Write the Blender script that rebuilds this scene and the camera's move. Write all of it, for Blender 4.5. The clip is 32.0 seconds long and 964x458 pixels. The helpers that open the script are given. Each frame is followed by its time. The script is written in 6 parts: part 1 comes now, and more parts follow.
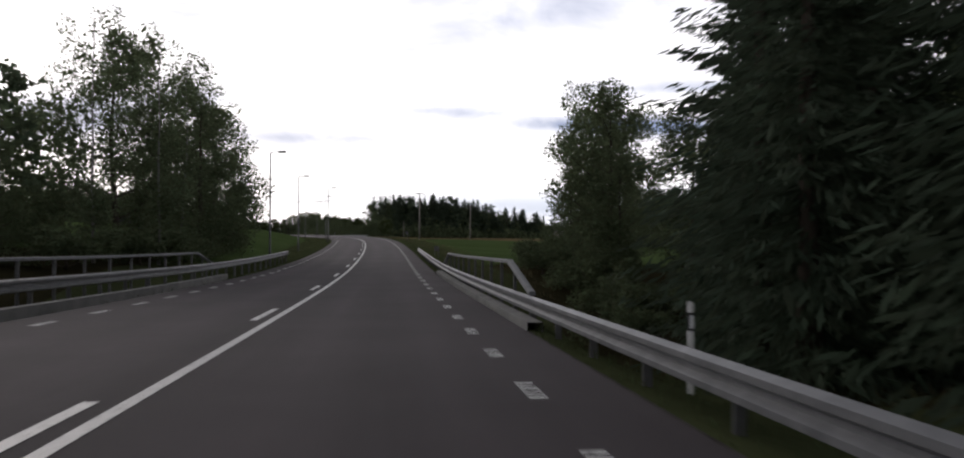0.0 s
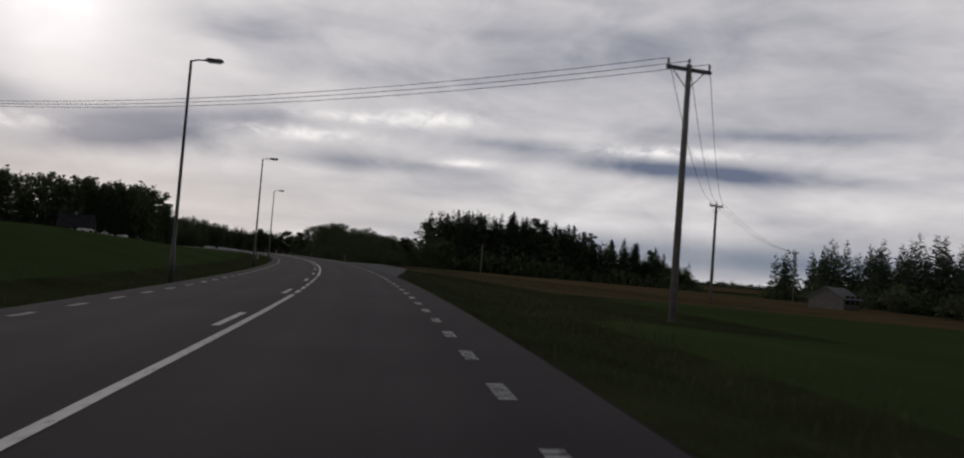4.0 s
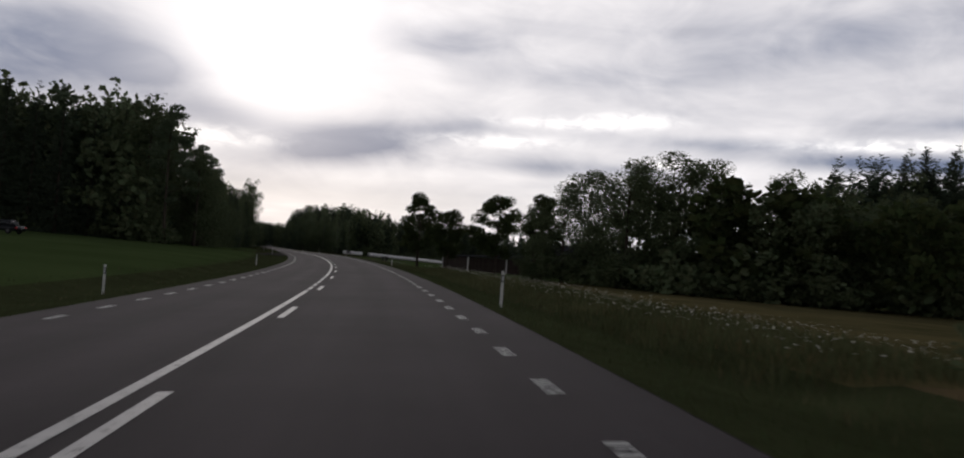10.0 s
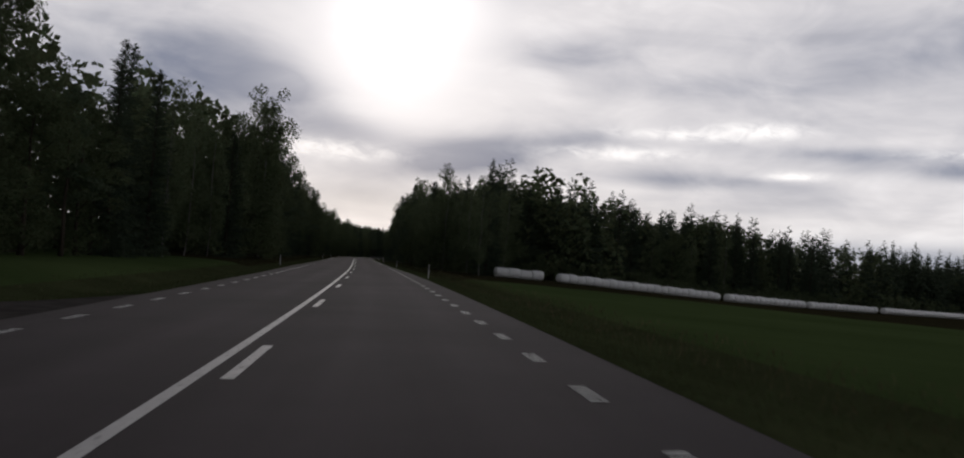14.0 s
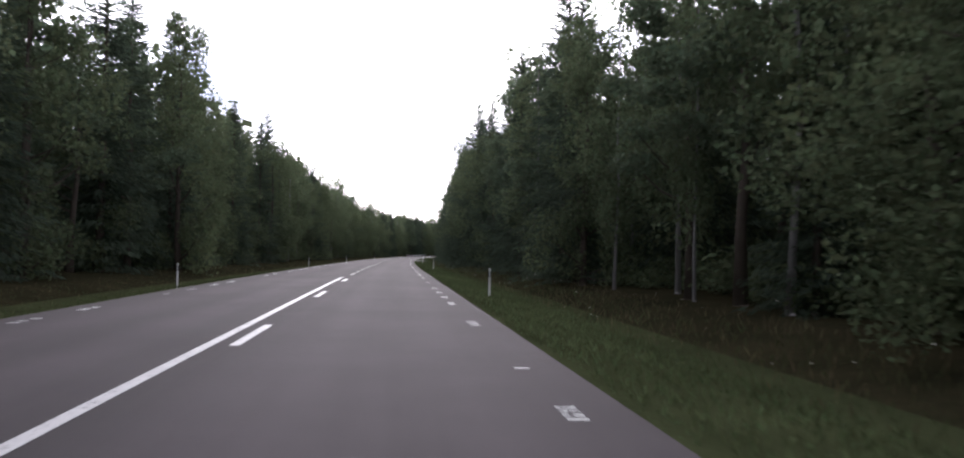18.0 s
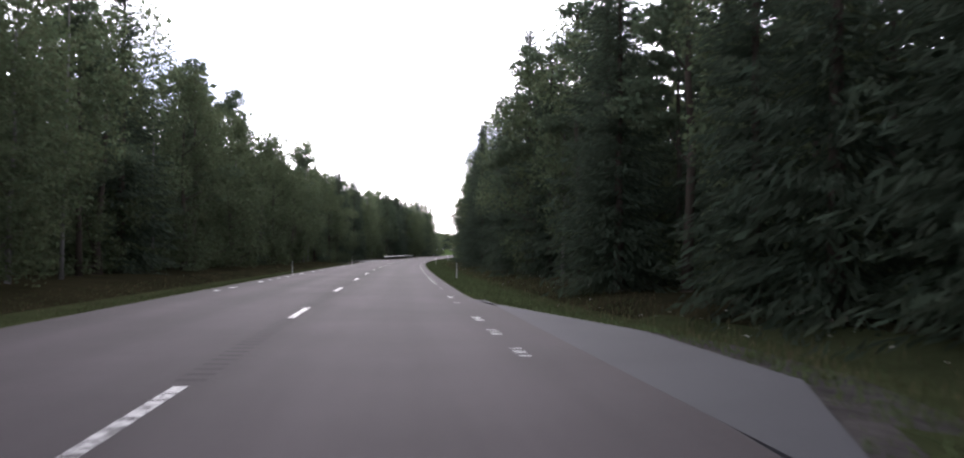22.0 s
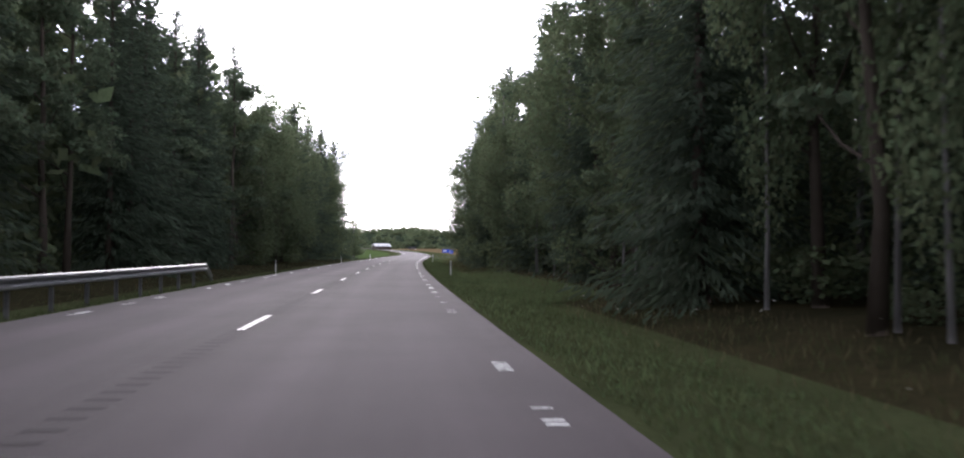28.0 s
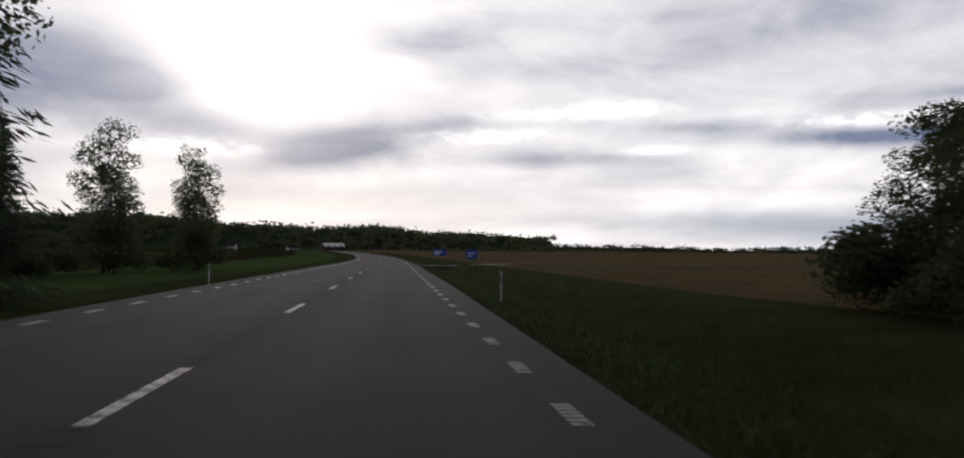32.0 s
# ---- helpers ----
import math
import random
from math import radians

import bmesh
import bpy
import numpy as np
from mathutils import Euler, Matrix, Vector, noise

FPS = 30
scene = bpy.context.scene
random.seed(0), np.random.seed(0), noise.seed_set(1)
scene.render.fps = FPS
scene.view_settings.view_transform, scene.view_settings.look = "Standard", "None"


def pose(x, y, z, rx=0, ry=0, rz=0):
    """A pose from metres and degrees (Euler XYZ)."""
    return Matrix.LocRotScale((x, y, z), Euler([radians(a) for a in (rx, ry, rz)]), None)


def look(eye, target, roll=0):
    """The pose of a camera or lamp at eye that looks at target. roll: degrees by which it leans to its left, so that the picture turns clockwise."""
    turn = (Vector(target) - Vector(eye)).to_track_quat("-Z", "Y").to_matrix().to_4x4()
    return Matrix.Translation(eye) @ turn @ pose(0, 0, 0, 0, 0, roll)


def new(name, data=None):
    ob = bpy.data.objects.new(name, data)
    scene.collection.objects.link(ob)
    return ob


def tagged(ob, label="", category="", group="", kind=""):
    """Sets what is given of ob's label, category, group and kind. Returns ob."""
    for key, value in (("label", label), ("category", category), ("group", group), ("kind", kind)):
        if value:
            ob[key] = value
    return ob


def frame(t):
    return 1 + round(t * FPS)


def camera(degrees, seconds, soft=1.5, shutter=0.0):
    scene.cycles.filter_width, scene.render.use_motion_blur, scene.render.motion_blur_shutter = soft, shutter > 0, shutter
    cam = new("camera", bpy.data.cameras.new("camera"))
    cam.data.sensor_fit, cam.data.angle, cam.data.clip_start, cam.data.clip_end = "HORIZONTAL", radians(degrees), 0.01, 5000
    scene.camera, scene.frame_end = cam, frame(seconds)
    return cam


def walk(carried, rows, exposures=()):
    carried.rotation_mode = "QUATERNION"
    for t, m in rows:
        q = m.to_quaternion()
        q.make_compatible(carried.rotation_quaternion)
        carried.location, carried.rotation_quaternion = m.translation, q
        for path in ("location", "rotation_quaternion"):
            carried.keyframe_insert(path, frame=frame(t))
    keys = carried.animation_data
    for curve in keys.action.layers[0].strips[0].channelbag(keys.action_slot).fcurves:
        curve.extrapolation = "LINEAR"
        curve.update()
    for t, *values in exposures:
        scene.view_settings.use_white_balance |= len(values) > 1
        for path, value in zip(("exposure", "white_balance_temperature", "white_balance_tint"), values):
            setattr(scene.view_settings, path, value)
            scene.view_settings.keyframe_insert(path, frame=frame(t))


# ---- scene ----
cam = camera(58.5, 32.0, soft=2.0, shutter=0.1)

# ---------- plan of the road: distance along it and heading ----------
# (metres along the centre line, heading in degrees left of north)
HEAD = [(-400, -22), (-60, -20.4), (0, -20.0), (36, -19.95), (72, -19.6), (100, -18.6), (128, -17.4), (165, -15.0), (183, -13.5),
        (220, -11.0), (258, -9.3), (295, -7.4), (334, -5.6), (371, -3.4), (409, -1.2), (447, 1.0), (485, 3.1),
        (524, 5.0), (542, 5.6), (600, 6.6), (630, 7.0), (700, 6.9), (772, 6.0), (846, 4.6), (899, 3.5), (960, 1.3), (1000, -0.5),
        (1050, -1.6), (1096, -2.4), (1144, -3.8), (1250, -3.9), (1330, -1.4), (1500, 3.6), (2400, 4.6)]
# (metres along, grade in degrees), and the bank in degrees, negative where its right side is the higher
GRADE = [(-400, -0.8), (0, -1.2), (30, -0.8), (52, 0.3), (75, 0.8), (95, 1.0), (165, 0.3), (330, 0.1), (400, -0.1), (480, 0.0), (690, 0.0), (720, -0.2), (980, -0.2), (1010, 0.0), (1250, 0.0), (1330, 0.35), (1500, 0.5), (1800, 0.3), (2400, 0.2)]
BANK = [(-400, 0.4), (0, 0.3), (36, -0.6), (54, -1.5), (72, -2.4), (95, -2.8), (180, -2.6), (240, -3.2), (300, -2.9), (400, -2.9), (524, -3.1), (560, -2.0), (610, 0.1), (640, 0.4), (1050, 0.4), (1090, 0.8), (2400, 0.8)]

S0, S1 = -400, 2400
_s = np.arange(S0, S1 + 1.0)


def _smooth(a, n):
    k = np.ones(n) / n
    return np.convolve(np.pad(a, n, mode="edge"), k, mode="same")[n:-n]


_head = np.radians(_smooth(_smooth(np.interp(_s, *zip(*HEAD)), 31), 31))
_bank = np.radians(_smooth(np.interp(_s, *zip(*BANK)), 31))
_grade = np.radians(_smooth(np.interp(_s, *zip(*GRADE)), 21))
_x = np.cumsum(-np.sin(_head))
_y = np.cumsum(np.cos(_head))
_z = np.cumsum(np.tan(_grade))
_i0 = -S0
_x, _y, _z = _x - _x[_i0], _y - _y[_i0], _z - _z[_i0]


def at(a, s):
    return float(np.interp(s, _s, a))


# ---------- relief beside the road ----------
def bump(s, a, b, c, d):
    """0 before a, 1 from b to c, 0 after d."""
    return max(0.0, min(1.0, (s - a) / (b - a), (d - s) / (d - c)))


def half_width(s, side):
    """Metres from the centre line to the edge of the asphalt."""
    w = 4.62 - 0.37 * bump(s, 590, 625, 1140, 1180)
    if side > 0:
        w += 3.2 * bump(s, 196, 222, 246, 262) + 2.2 * bump(s, 812, 818, 824, 834)
    else:
        w += 3.0 * bump(s, 936, 946, 975, 988) + 2.6 * bump(s, 520, 526, 540, 548)
    return w


def side_drop(s, u):
    """Height of the ground over the road's centre, u metres right of the centre line."""
    side = 1 if u > 0 else -1
    a = abs(u) - (half_width(s, side) - 4.65)
    b = at(_bank, s)
    z = -math.tan(b) * max(-5.5, min(5.5, u))
    away = min(1.0, max(0.0, (abs(u) - 5.5) / 9.0))
    z *= 1 - away
    wood = bump(s, 590, 620, 1150, 1175)
    if a < 4.75:
        z -= 0.14
    else:
        z -= 0.03 + 0.10 * min(1.0, (a - 4.75) / 0.8) + 0.35 * math.exp(-((a - 7.8) / 1.6) ** 2)
        z += wood * 0.3 * min(1.0, max(0.0, (a - 9) / 6))
    if u > 8:
        z -= bump(s, 20, 110, 690, 760) * min(0.8, (u - 8) * 0.02) + bump(s, 120, 260, 540, 610) * 5.5 * min(1.0, max(0.0, (u - 90) / 100))
        z -= bump(s, 540, 610, 720, 800) * min(2.2, max(0.0, (u - 15) * 0.018))
    if u < -8:
        z += min(2.2, (-u - 8) * 0.03) * bump(s, 60, 130, 540, 620)
    if u < -9:
        z += bump(s, 20, 80, 210, 290) * min(1.5, (-u - 9) * 0.16)
    if a > 12:
        z += 0.12 * math.sin(s * 0.031 + u * 0.05) * min(1.0, (a - 12) / 10)
    if 8 < s < 46 and a > 5.2:
        z -= 2.0 * math.sin(math.pi * (s - 8) / 38) * min(1.0, (a - 5.2) / 2.5)
    return z


def place(s, u, up=0.0, on_road=False):
    """World point u metres right of the centre line at s metres along it, up metres over road or ground."""
    h = at(_head, s)
    x = at(_x, s) + u * math.cos(h)
    y = at(_y, s) + u * math.sin(h)
    z = at(_z, s) + (-math.tan(at(_bank, s)) * u if on_road else side_drop(s, u))
    return Vector((x, y, z + up))


# ---------- camera ----------
# the phone brightens and darkens its picture: seconds, stops
EXPOSURE = [(0, 0.95), (1, 0.6), (2, -0.12), (5, -0.4), (8, -0.3), (10, 0.1), (12, 0.05), (13, -0.1), (14, -0.12), (15.5, 1.0), (16.5, 2.1), (19, 2.7), (22, 2.75), (25, 2.6), (27.5, 2.85), (29.5, 3.15), (31, 2.45), (31.5, 1.6), (32, 0.2)]
EXPOSURE = [(t, e, 6520 if t < 15 or t > 31.8 else 6130, 15 if t < 15 or t > 31.8 else 21) for t, e in EXPOSURE]

# seconds, metres along the road, metres right of the centre line, yaw, pitch, roll of the camera
DRIVE = [(0, 0, 2.38, -26.07, 0.49, 0.32), (0.5, 18, 2.35, -25.89, 0.77, 0.55), (1, 36, 2.31, -25.62, 1.09, 1.07), (1.5, 54, 2.20, -25.71, 2.18, 2.76), (2, 72.2, 2.09, -25.84, 2.92, 3.95),
         (2.5, 90.3, 2.19, -25.33, 3.13, 4.47), (3.5, 127, 2.36, -23.53, 2.83, 4.51), (4.5, 164.3, 2.52, -21.13, 2.45, 4.66), (5, 182.9, 2.62, -19.38, 2.39, 4.88), (5.5, 201.4, 2.47, -18.06, 2.32, 4.80),
         (6, 219.9, 2.33, -16.94, 2.21, 4.65), (6.5, 238.9, 2.16, -15.78, 2.18, 4.38), (7, 257.9, 2.04, -15.02, 2.23, 4.55), (7.5, 276.8, 1.92, -14.15, 2.39, 4.72), (8, 295.8, 1.76, -13.12, 2.53, 4.88),
         (8.5, 314.8, 1.61, -12.73, 2.42, 4.66), (9, 333.7, 1.77, -11.90, 2.30, 4.43), (9.5, 352.7, 1.89, -10.62, 2.09, 4.20), (10, 371.7, 1.99, -9.33, 1.94, 3.98), (10.5, 390.6, 2.09, -7.96, 1.76, 3.74),
         (11, 409.6, 2.05, -6.94, 1.86, 3.50), (11.5, 428.6, 1.99, -5.96, 1.85, 3.37), (12, 447.6, 1.93, -4.78, 1.94, 3.22), (12.5, 466.5, 1.78, -3.76, 2.12, 3.52), (13, 485.5, 1.61, -3.03, 2.15, 3.80),
         (13.5, 504.5, 1.59, -2.22, 2.21, 4.19), (14, 523.6, 1.57, -1.39, 2.21, 4.48), (14.5, 542, 1.63, -1.15, 2.02, 3.78), (15.5, 577.6, 1.91, -0.07, 1.81, 1.98), (16.5, 613, 2.17, 0.83, 1.64, 0.69),
         (17, 630.3, 2.26, 1.03, 1.53, 0.48), (17.5, 647.6, 2.25, 1.09, 1.58, 0.72), (18, 664.9, 2.23, 1.05, 1.55, 1.02), (18.5, 682.1, 2.26, 1.10, 1.49, 0.92), (19, 699.3, 2.30, 1.16, 1.37, 0.81),
         (19.5, 717.5, 2.27, 1.00, 1.30, 0.88), (20, 735.6, 2.24, 0.60, 1.52, 0.93), (20.5, 753.8, 2.21, 0.33, 1.54, 0.99), (21, 771.9, 2.18, 0.43, 1.49, 1.05), (21.5, 790.5, 2.08, -0.09, 1.54, 0.80),
         (22, 809, 1.99, -0.76, 1.49, 0.55), (22.5, 827.6, 2.08, -1.36, 1.39, 0.51), (23, 845.9, 2.18, -1.82, 1.48, 0.48), (23.5, 863.8, 2.26, -1.88, 1.46, 0.83), (24, 881.6, 2.32, -1.89, 1.51, 1.21),
         (24.5, 899.1, 2.13, -2.10, 1.61, 1.16), (25, 916.4, 1.99, -2.98, 1.50, 1.02), (25.5, 933.5, 2.07, -3.94, 1.51, 0.81), (26.5, 967, 2.25, -5.56, 1.51, 0.60), (27.5, 999.6, 2.42, -6.97, 1.51, 0.29),
         (28, 1016, 2.46, -6.90, 1.50, 0.18), (28.5, 1032, 2.55, -7.39, 1.43, 0.38), (29, 1047.8, 2.64, -7.88, 1.42, 0.68), (29.5, 1063.8, 2.55, -7.46, 1.73, 0.60), (30, 1079.7, 2.44, -7.49, 1.72, 0.73),
         (30.5, 1095.5, 2.35, -7.94, 1.66, 0.65), (31, 1111.6, 2.21, -8.92, 1.84, 0.69), (31.5, 1127.7, 2.21, -9.42, 1.72, 0.57), (32, 1143.8, 2.25, -9.55, 1.67, 0.49)]


def driver(s, u):
    p = place(s, u, 0, True)
    b = at(_bank, s)
    h = at(_head, s)
    return p + 1.30 * Vector((-math.sin(b) * math.cos(h), -math.sin(b) * math.sin(h), math.cos(b)))


rows = []
for t, s, u, yaw, pitch, roll in DRIVE:
    eye = driver(s, u)
    rows.append((t, pose(*eye, 90 + pitch, -roll, yaw)))
walk(cam, rows, EXPOSURE)

# ---------- world and sun ----------
SUN_AZ, SUN_EL = 5.3, 14.0   # degrees left of north, and up, behind the cloud
# banks of dark cloud and lit streaks: degrees left of north, up, half width, half height, rise to the right, strength
DARK_BANKS = [(0.3, 6.9, 5.6, 1.45, 0.10, 1.35), (-6.5, 8.4, 4.0, 0.75, 0.12, 0.6), (12.6, 9.9, 5.0, 2.4, -0.30, 1.1), (8.6, 8.1, 3.2, 1.0, -0.2, 0.8), (19.5, 10.5, 5.4, 3.2, 0.0, 0.85),
              (27, 8.0, 8.0, 3.0, 0.0, 0.6), (-36.5, 7.25, 9.5, 0.6, -0.03, 1.0), (-41, 9.6, 5.5, 0.45, 0.0, 0.7), (-26, 8.3, 7.0, 0.45, 0.0, 0.6), (-6.0, 14.0, 4.2, 1.2, 0.0, 0.6),
              (-31, 14.5, 9.0, 1.6, 0.05, 0.5), (-14, 6.3, 6.0, 0.5, 0.0, 0.5), (-16, 12.4, 7.0, 0.9, 0.0, 0.35), (3.0, 3.9, 9.0, 0.6, 0.0, 0.35)]
LIT_STREAKS = [(-18.4, 9.6, 3.4, 0.42, 0.0), (-21.0, 6.85, 2.0, 0.22, 0.0), (-9.7, 7.8, 4.5, 0.35, 0.03), (9.2, 6.6, 3.8, 0.45, 0.0), (-13.5, 9.2, 4.0, 0.3, 0.0), (-34, 8.4, 6.0, 0.3, 0.0)]


def node(nt, kind, **inputs):
    n = nt.nodes.new(kind)
    for k, v in inputs.items():
        n.inputs[k.replace("_", " ")].default_value = v
    return n


def math_node(nt, op, a, b=None, clamp=False):
    n = nt.nodes.new("ShaderNodeMath")
    n.operation, n.use_clamp = op, clamp
    for i, v in enumerate((a, b)):
        if v is None:
            continue
        if isinstance(v, (int, float)):
            n.inputs[i].default_value = v
        else:
            nt.links.new(v, n.inputs[i])
    return n.outputs[0]


def ramp(nt, fac, stops, interp="LINEAR"):
    r = nt.nodes.new("ShaderNodeValToRGB")
    r.color_ramp.interpolation = interp
    el = r.color_ramp.elements
    while len(el) < len(stops):
        el.new(0.5)
    for e, (p, c) in zip(el, stops):
        e.position, e.color = p, (*c, 1) if len(c) == 3 else c
    nt.links.new(fac, r.inputs[0])
    return r.outputs[0]


def mix(nt, fac, a, b, kind="MIX"):
    m = nt.nodes.new("ShaderNodeMix")
    m.data_type, m.blend_type = "RGBA", kind
    for sock, v in ((m.inputs[0], fac), (m.inputs[6], a), (m.inputs[7], b)):
        if isinstance(v, (int, float)):
            sock.default_value = v
        elif isinstance(v, tuple):
            sock.default_value = (*v, 1) if len(v) == 3 else v
        else:
            nt.links.new(v, sock)
    return m.outputs[2]


def build_world():
    w = bpy.data.worlds.new("overcast sky")
    w.use_nodes = True
    scene.world = w
    nt = w.node_tree
    nt.nodes.clear()
    sky = nt.nodes.new("ShaderNodeTexSky")
    sky.sky_type, sky.sun_disc = "NISHITA", False
    sky.sun_elevation, sky.sun_rotation = radians(SUN_EL), radians(-SUN_AZ)
    co = nt.nodes.new("ShaderNodeTexCoord")
    sep = nt.nodes.new("ShaderNodeSeparateXYZ")
    nt.links.new(co.outputs["Generated"], sep.inputs[0])
    dx, dy, dz = sep.outputs
    up = math_node(nt, "MAXIMUM", dz, 0.0)
    low = math_node(nt, "ADD", up, 0.10)
    # the cloud layer lies flat overhead, so it draws out into streaks towards the horizon
    comb = nt.nodes.new("ShaderNodeCombineXYZ")
    nt.links.new(math_node(nt, "DIVIDE", dx, low), comb.inputs[0])
    nt.links.new(math_node(nt, "DIVIDE", dy, low), comb.inputs[1])
    big = node(nt, "ShaderNodeTexNoise", Scale=0.55, Detail=5.0, Roughness=0.5, Distortion=0.4)
    nt.links.new(comb.outputs[0], big.inputs["Vector"])
    # angles, in degrees: left of north, and up
    az = math_node(nt, "MULTIPLY", math_node(nt, "ARCTAN2", math_node(nt, "MULTIPLY", dx, -1.0), dy), 57.2958)
    el = math_node(nt, "MULTIPLY", math_node(nt, "ARCSINE", dz), 57.2958)
    # long level streaks of thin cloud
    flat = nt.nodes.new("ShaderNodeCombineXYZ")
    nt.links.new(math_node(nt, "MULTIPLY", az, 0.055), flat.inputs[0])
    nt.links.new(math_node(nt, "MULTIPLY", el, 0.30), flat.inputs[1])
    fine = node(nt, "ShaderNodeTexNoise", Scale=1.0, Detail=4.0, Roughness=0.5, Distortion=0.5)
    nt.links.new(flat.outputs[0], fine.inputs["Vector"])

    # rounder billows that tear the rims of the banks
    round_ = nt.nodes.new("ShaderNodeCombineXYZ")
    nt.links.new(math_node(nt, "MULTIPLY", az, 0.16), round_.inputs[0])
    nt.links.new(math_node(nt, "MULTIPLY", el, 0.34), round_.inputs[1])
    billow = node(nt, "ShaderNodeTexNoise", Scale=1.0, Detail=5.0, Roughness=0.55, Distortion=0.5)
    nt.links.new(round_.outputs[0], billow.inputs["Vector"])

    def blob(a0, e0, wa, we, slope=0.0, rough=1.5):
        da = math_node(nt, "SUBTRACT", az, a0)
        p = math_node(nt, "POWER", math_node(nt, "ABSOLUTE", math_node(nt, "DIVIDE", da, wa)), 2.0)
        de = math_node(nt, "ADD", math_node(nt, "SUBTRACT", el, e0), math_node(nt, "MULTIPLY", da, slope))
        q = math_node(nt, "POWER", math_node(nt, "ABSOLUTE", math_node(nt, "DIVIDE", de, we)), 2.0)
        # a soft-edged bank of cloud with a torn rim
        tear = math_node(nt, "ADD", math_node(nt, "MULTIPLY", billow.outputs[0], 0.65), math_node(nt, "MULTIPLY", fine.outputs[0], 0.35))
        wob = math_node(nt, "MULTIPLY", math_node(nt, "SUBTRACT", tear, 0.5), rough)
        r = math_node(nt, "ADD", math_node(nt, "ADD", p, q), wob)
        return math_node(nt, "POWER", 2.71828, math_node(nt, "MULTIPLY", r, -1.0))

    grey = math_node(nt, "ADD", math_node(nt, "MULTIPLY", big.outputs[0], 0.45), math_node(nt, "ADD", math_node(nt, "MULTIPLY", fine.outputs[0], 0.27), math_node(nt, "MULTIPLY", billow.outputs[0], 0.28)))
    cloud = ramp(nt, grey, [(0.34, (0.42, 0.435, 0.49)), (0.43, (0.60, 0.61, 0.655)), (0.53, (0.80, 0.80, 0.825)), (0.66, (1.10, 1.10, 1.11))])
    # the veil is thin in front of the sun
    halo = blob(SUN_AZ, 15.0, 8.0, 7.0, 0.0, 2.0)
    glow = blob(SUN_AZ, 16.0, 3.8, 5.0, 0.0, 2.4)
    glow2 = blob(SUN_AZ, 10.0, 17.0, 8.0, 0.0, 0.8)
    cloud = mix(nt, math_node(nt, "MULTIPLY", glow2, 0.22, True), cloud, (0.98, 0.985, 1.0))
    for a0, e0, wa, we, sl, k in DARK_BANKS:
        cloud = mix(nt, math_node(nt, "MULTIPLY", blob(a0, e0, wa, we, sl, 3.0), k, True), cloud, (0.165, 0.205, 0.305))
    cloud = mix(nt, math_node(nt, "MULTIPLY", halo, 0.6, True), cloud, (1.12, 1.12, 1.14))
    cloud = mix(nt, math_node(nt, "MULTIPLY", glow, 0.8, True), cloud, (1.5, 1.5, 1.52))
    # clear blue-grey air under the cloud, low on the right
    for a0, e0, wa, we, sl, k in ((-42, 1.7, 15, 1.2, 0.0, 0.9), (-26, 2.2, 9, 0.9, 0.0, 0.6)):
        cloud = mix(nt, math_node(nt, "MULTIPLY", blob(a0, e0, wa, we, sl, 0.6), k, True), cloud, (0.23, 0.29, 0.39))
    # thin lit cloud, broken into small flecks
    mottle = node(nt, "ShaderNodeTexNoise", Scale=3.6, Detail=4.0, Roughness=0.6, Distortion=0.6)
    nt.links.new(round_.outputs[0], mottle.inputs["Vector"])
    fleck = ramp(nt, mottle.outputs[0], [(0.36, (0.25, 0.25, 0.25)), (0.62, (1, 1, 1))])
    for a0, e0, wa, we, sl in LIT_STREAKS:
        lit = math_node(nt, "MULTIPLY", blob(a0, e0, wa, we * 1.25, sl, 3.0), fleck)
        cloud = mix(nt, math_node(nt, "MULTIPLY", lit, 0.95, True), cloud, (1.22, 1.22, 1.21))
    # a paler warm strip low over the land
    strip = blob(0.0, 3.4, 24.0, 1.3, 0.0, 0.8)
    cloud = mix(nt, math_node(nt, "MULTIPLY", strip, 0.5, True), cloud, (0.74, 0.735, 0.735))
    # dimming added to the unseen sky overhead, so that less light reaches the ground
    over = ramp(nt, math_node(nt, "DIVIDE", el, 90.0), [(0.19, (1, 1, 1)), (0.30, (0.42, 0.43, 0.46)), (0.55, (0.15, 0.155, 0.165))])
    cloud = mix(nt, 1.0, cloud, over, "MULTIPLY")
    # unseen sky away from the sun, dimmed to shade the sides that face south
    away = ramp(nt, math_node(nt, "DIVIDE", math_node(nt, "ABSOLUTE", math_node(nt, "SUBTRACT", az, SUN_AZ)), 180.0), [(0.30, (1, 1, 1)), (0.60, (0.64, 0.64, 0.65)), (0.95, (0.56, 0.56, 0.57))])
    cloud = mix(nt, 1.0, cloud, away, "MULTIPLY")
    cloud = mix(nt, 1.0, cloud, (1.0, 1.0, 0.972), "MULTIPLY")
    whole = mix(nt, 0.97, mix(nt, 1.0, sky.outputs[0], (0.09, 0.09, 0.09), "MULTIPLY"), cloud)
    bg = node(nt, "ShaderNodeBackground", Strength=1.0)
    nt.links.new(whole, bg.inputs[0])
    out = nt.nodes.new("ShaderNodeOutputWorld")
    nt.links.new(bg.outputs[0], out.inputs[0])


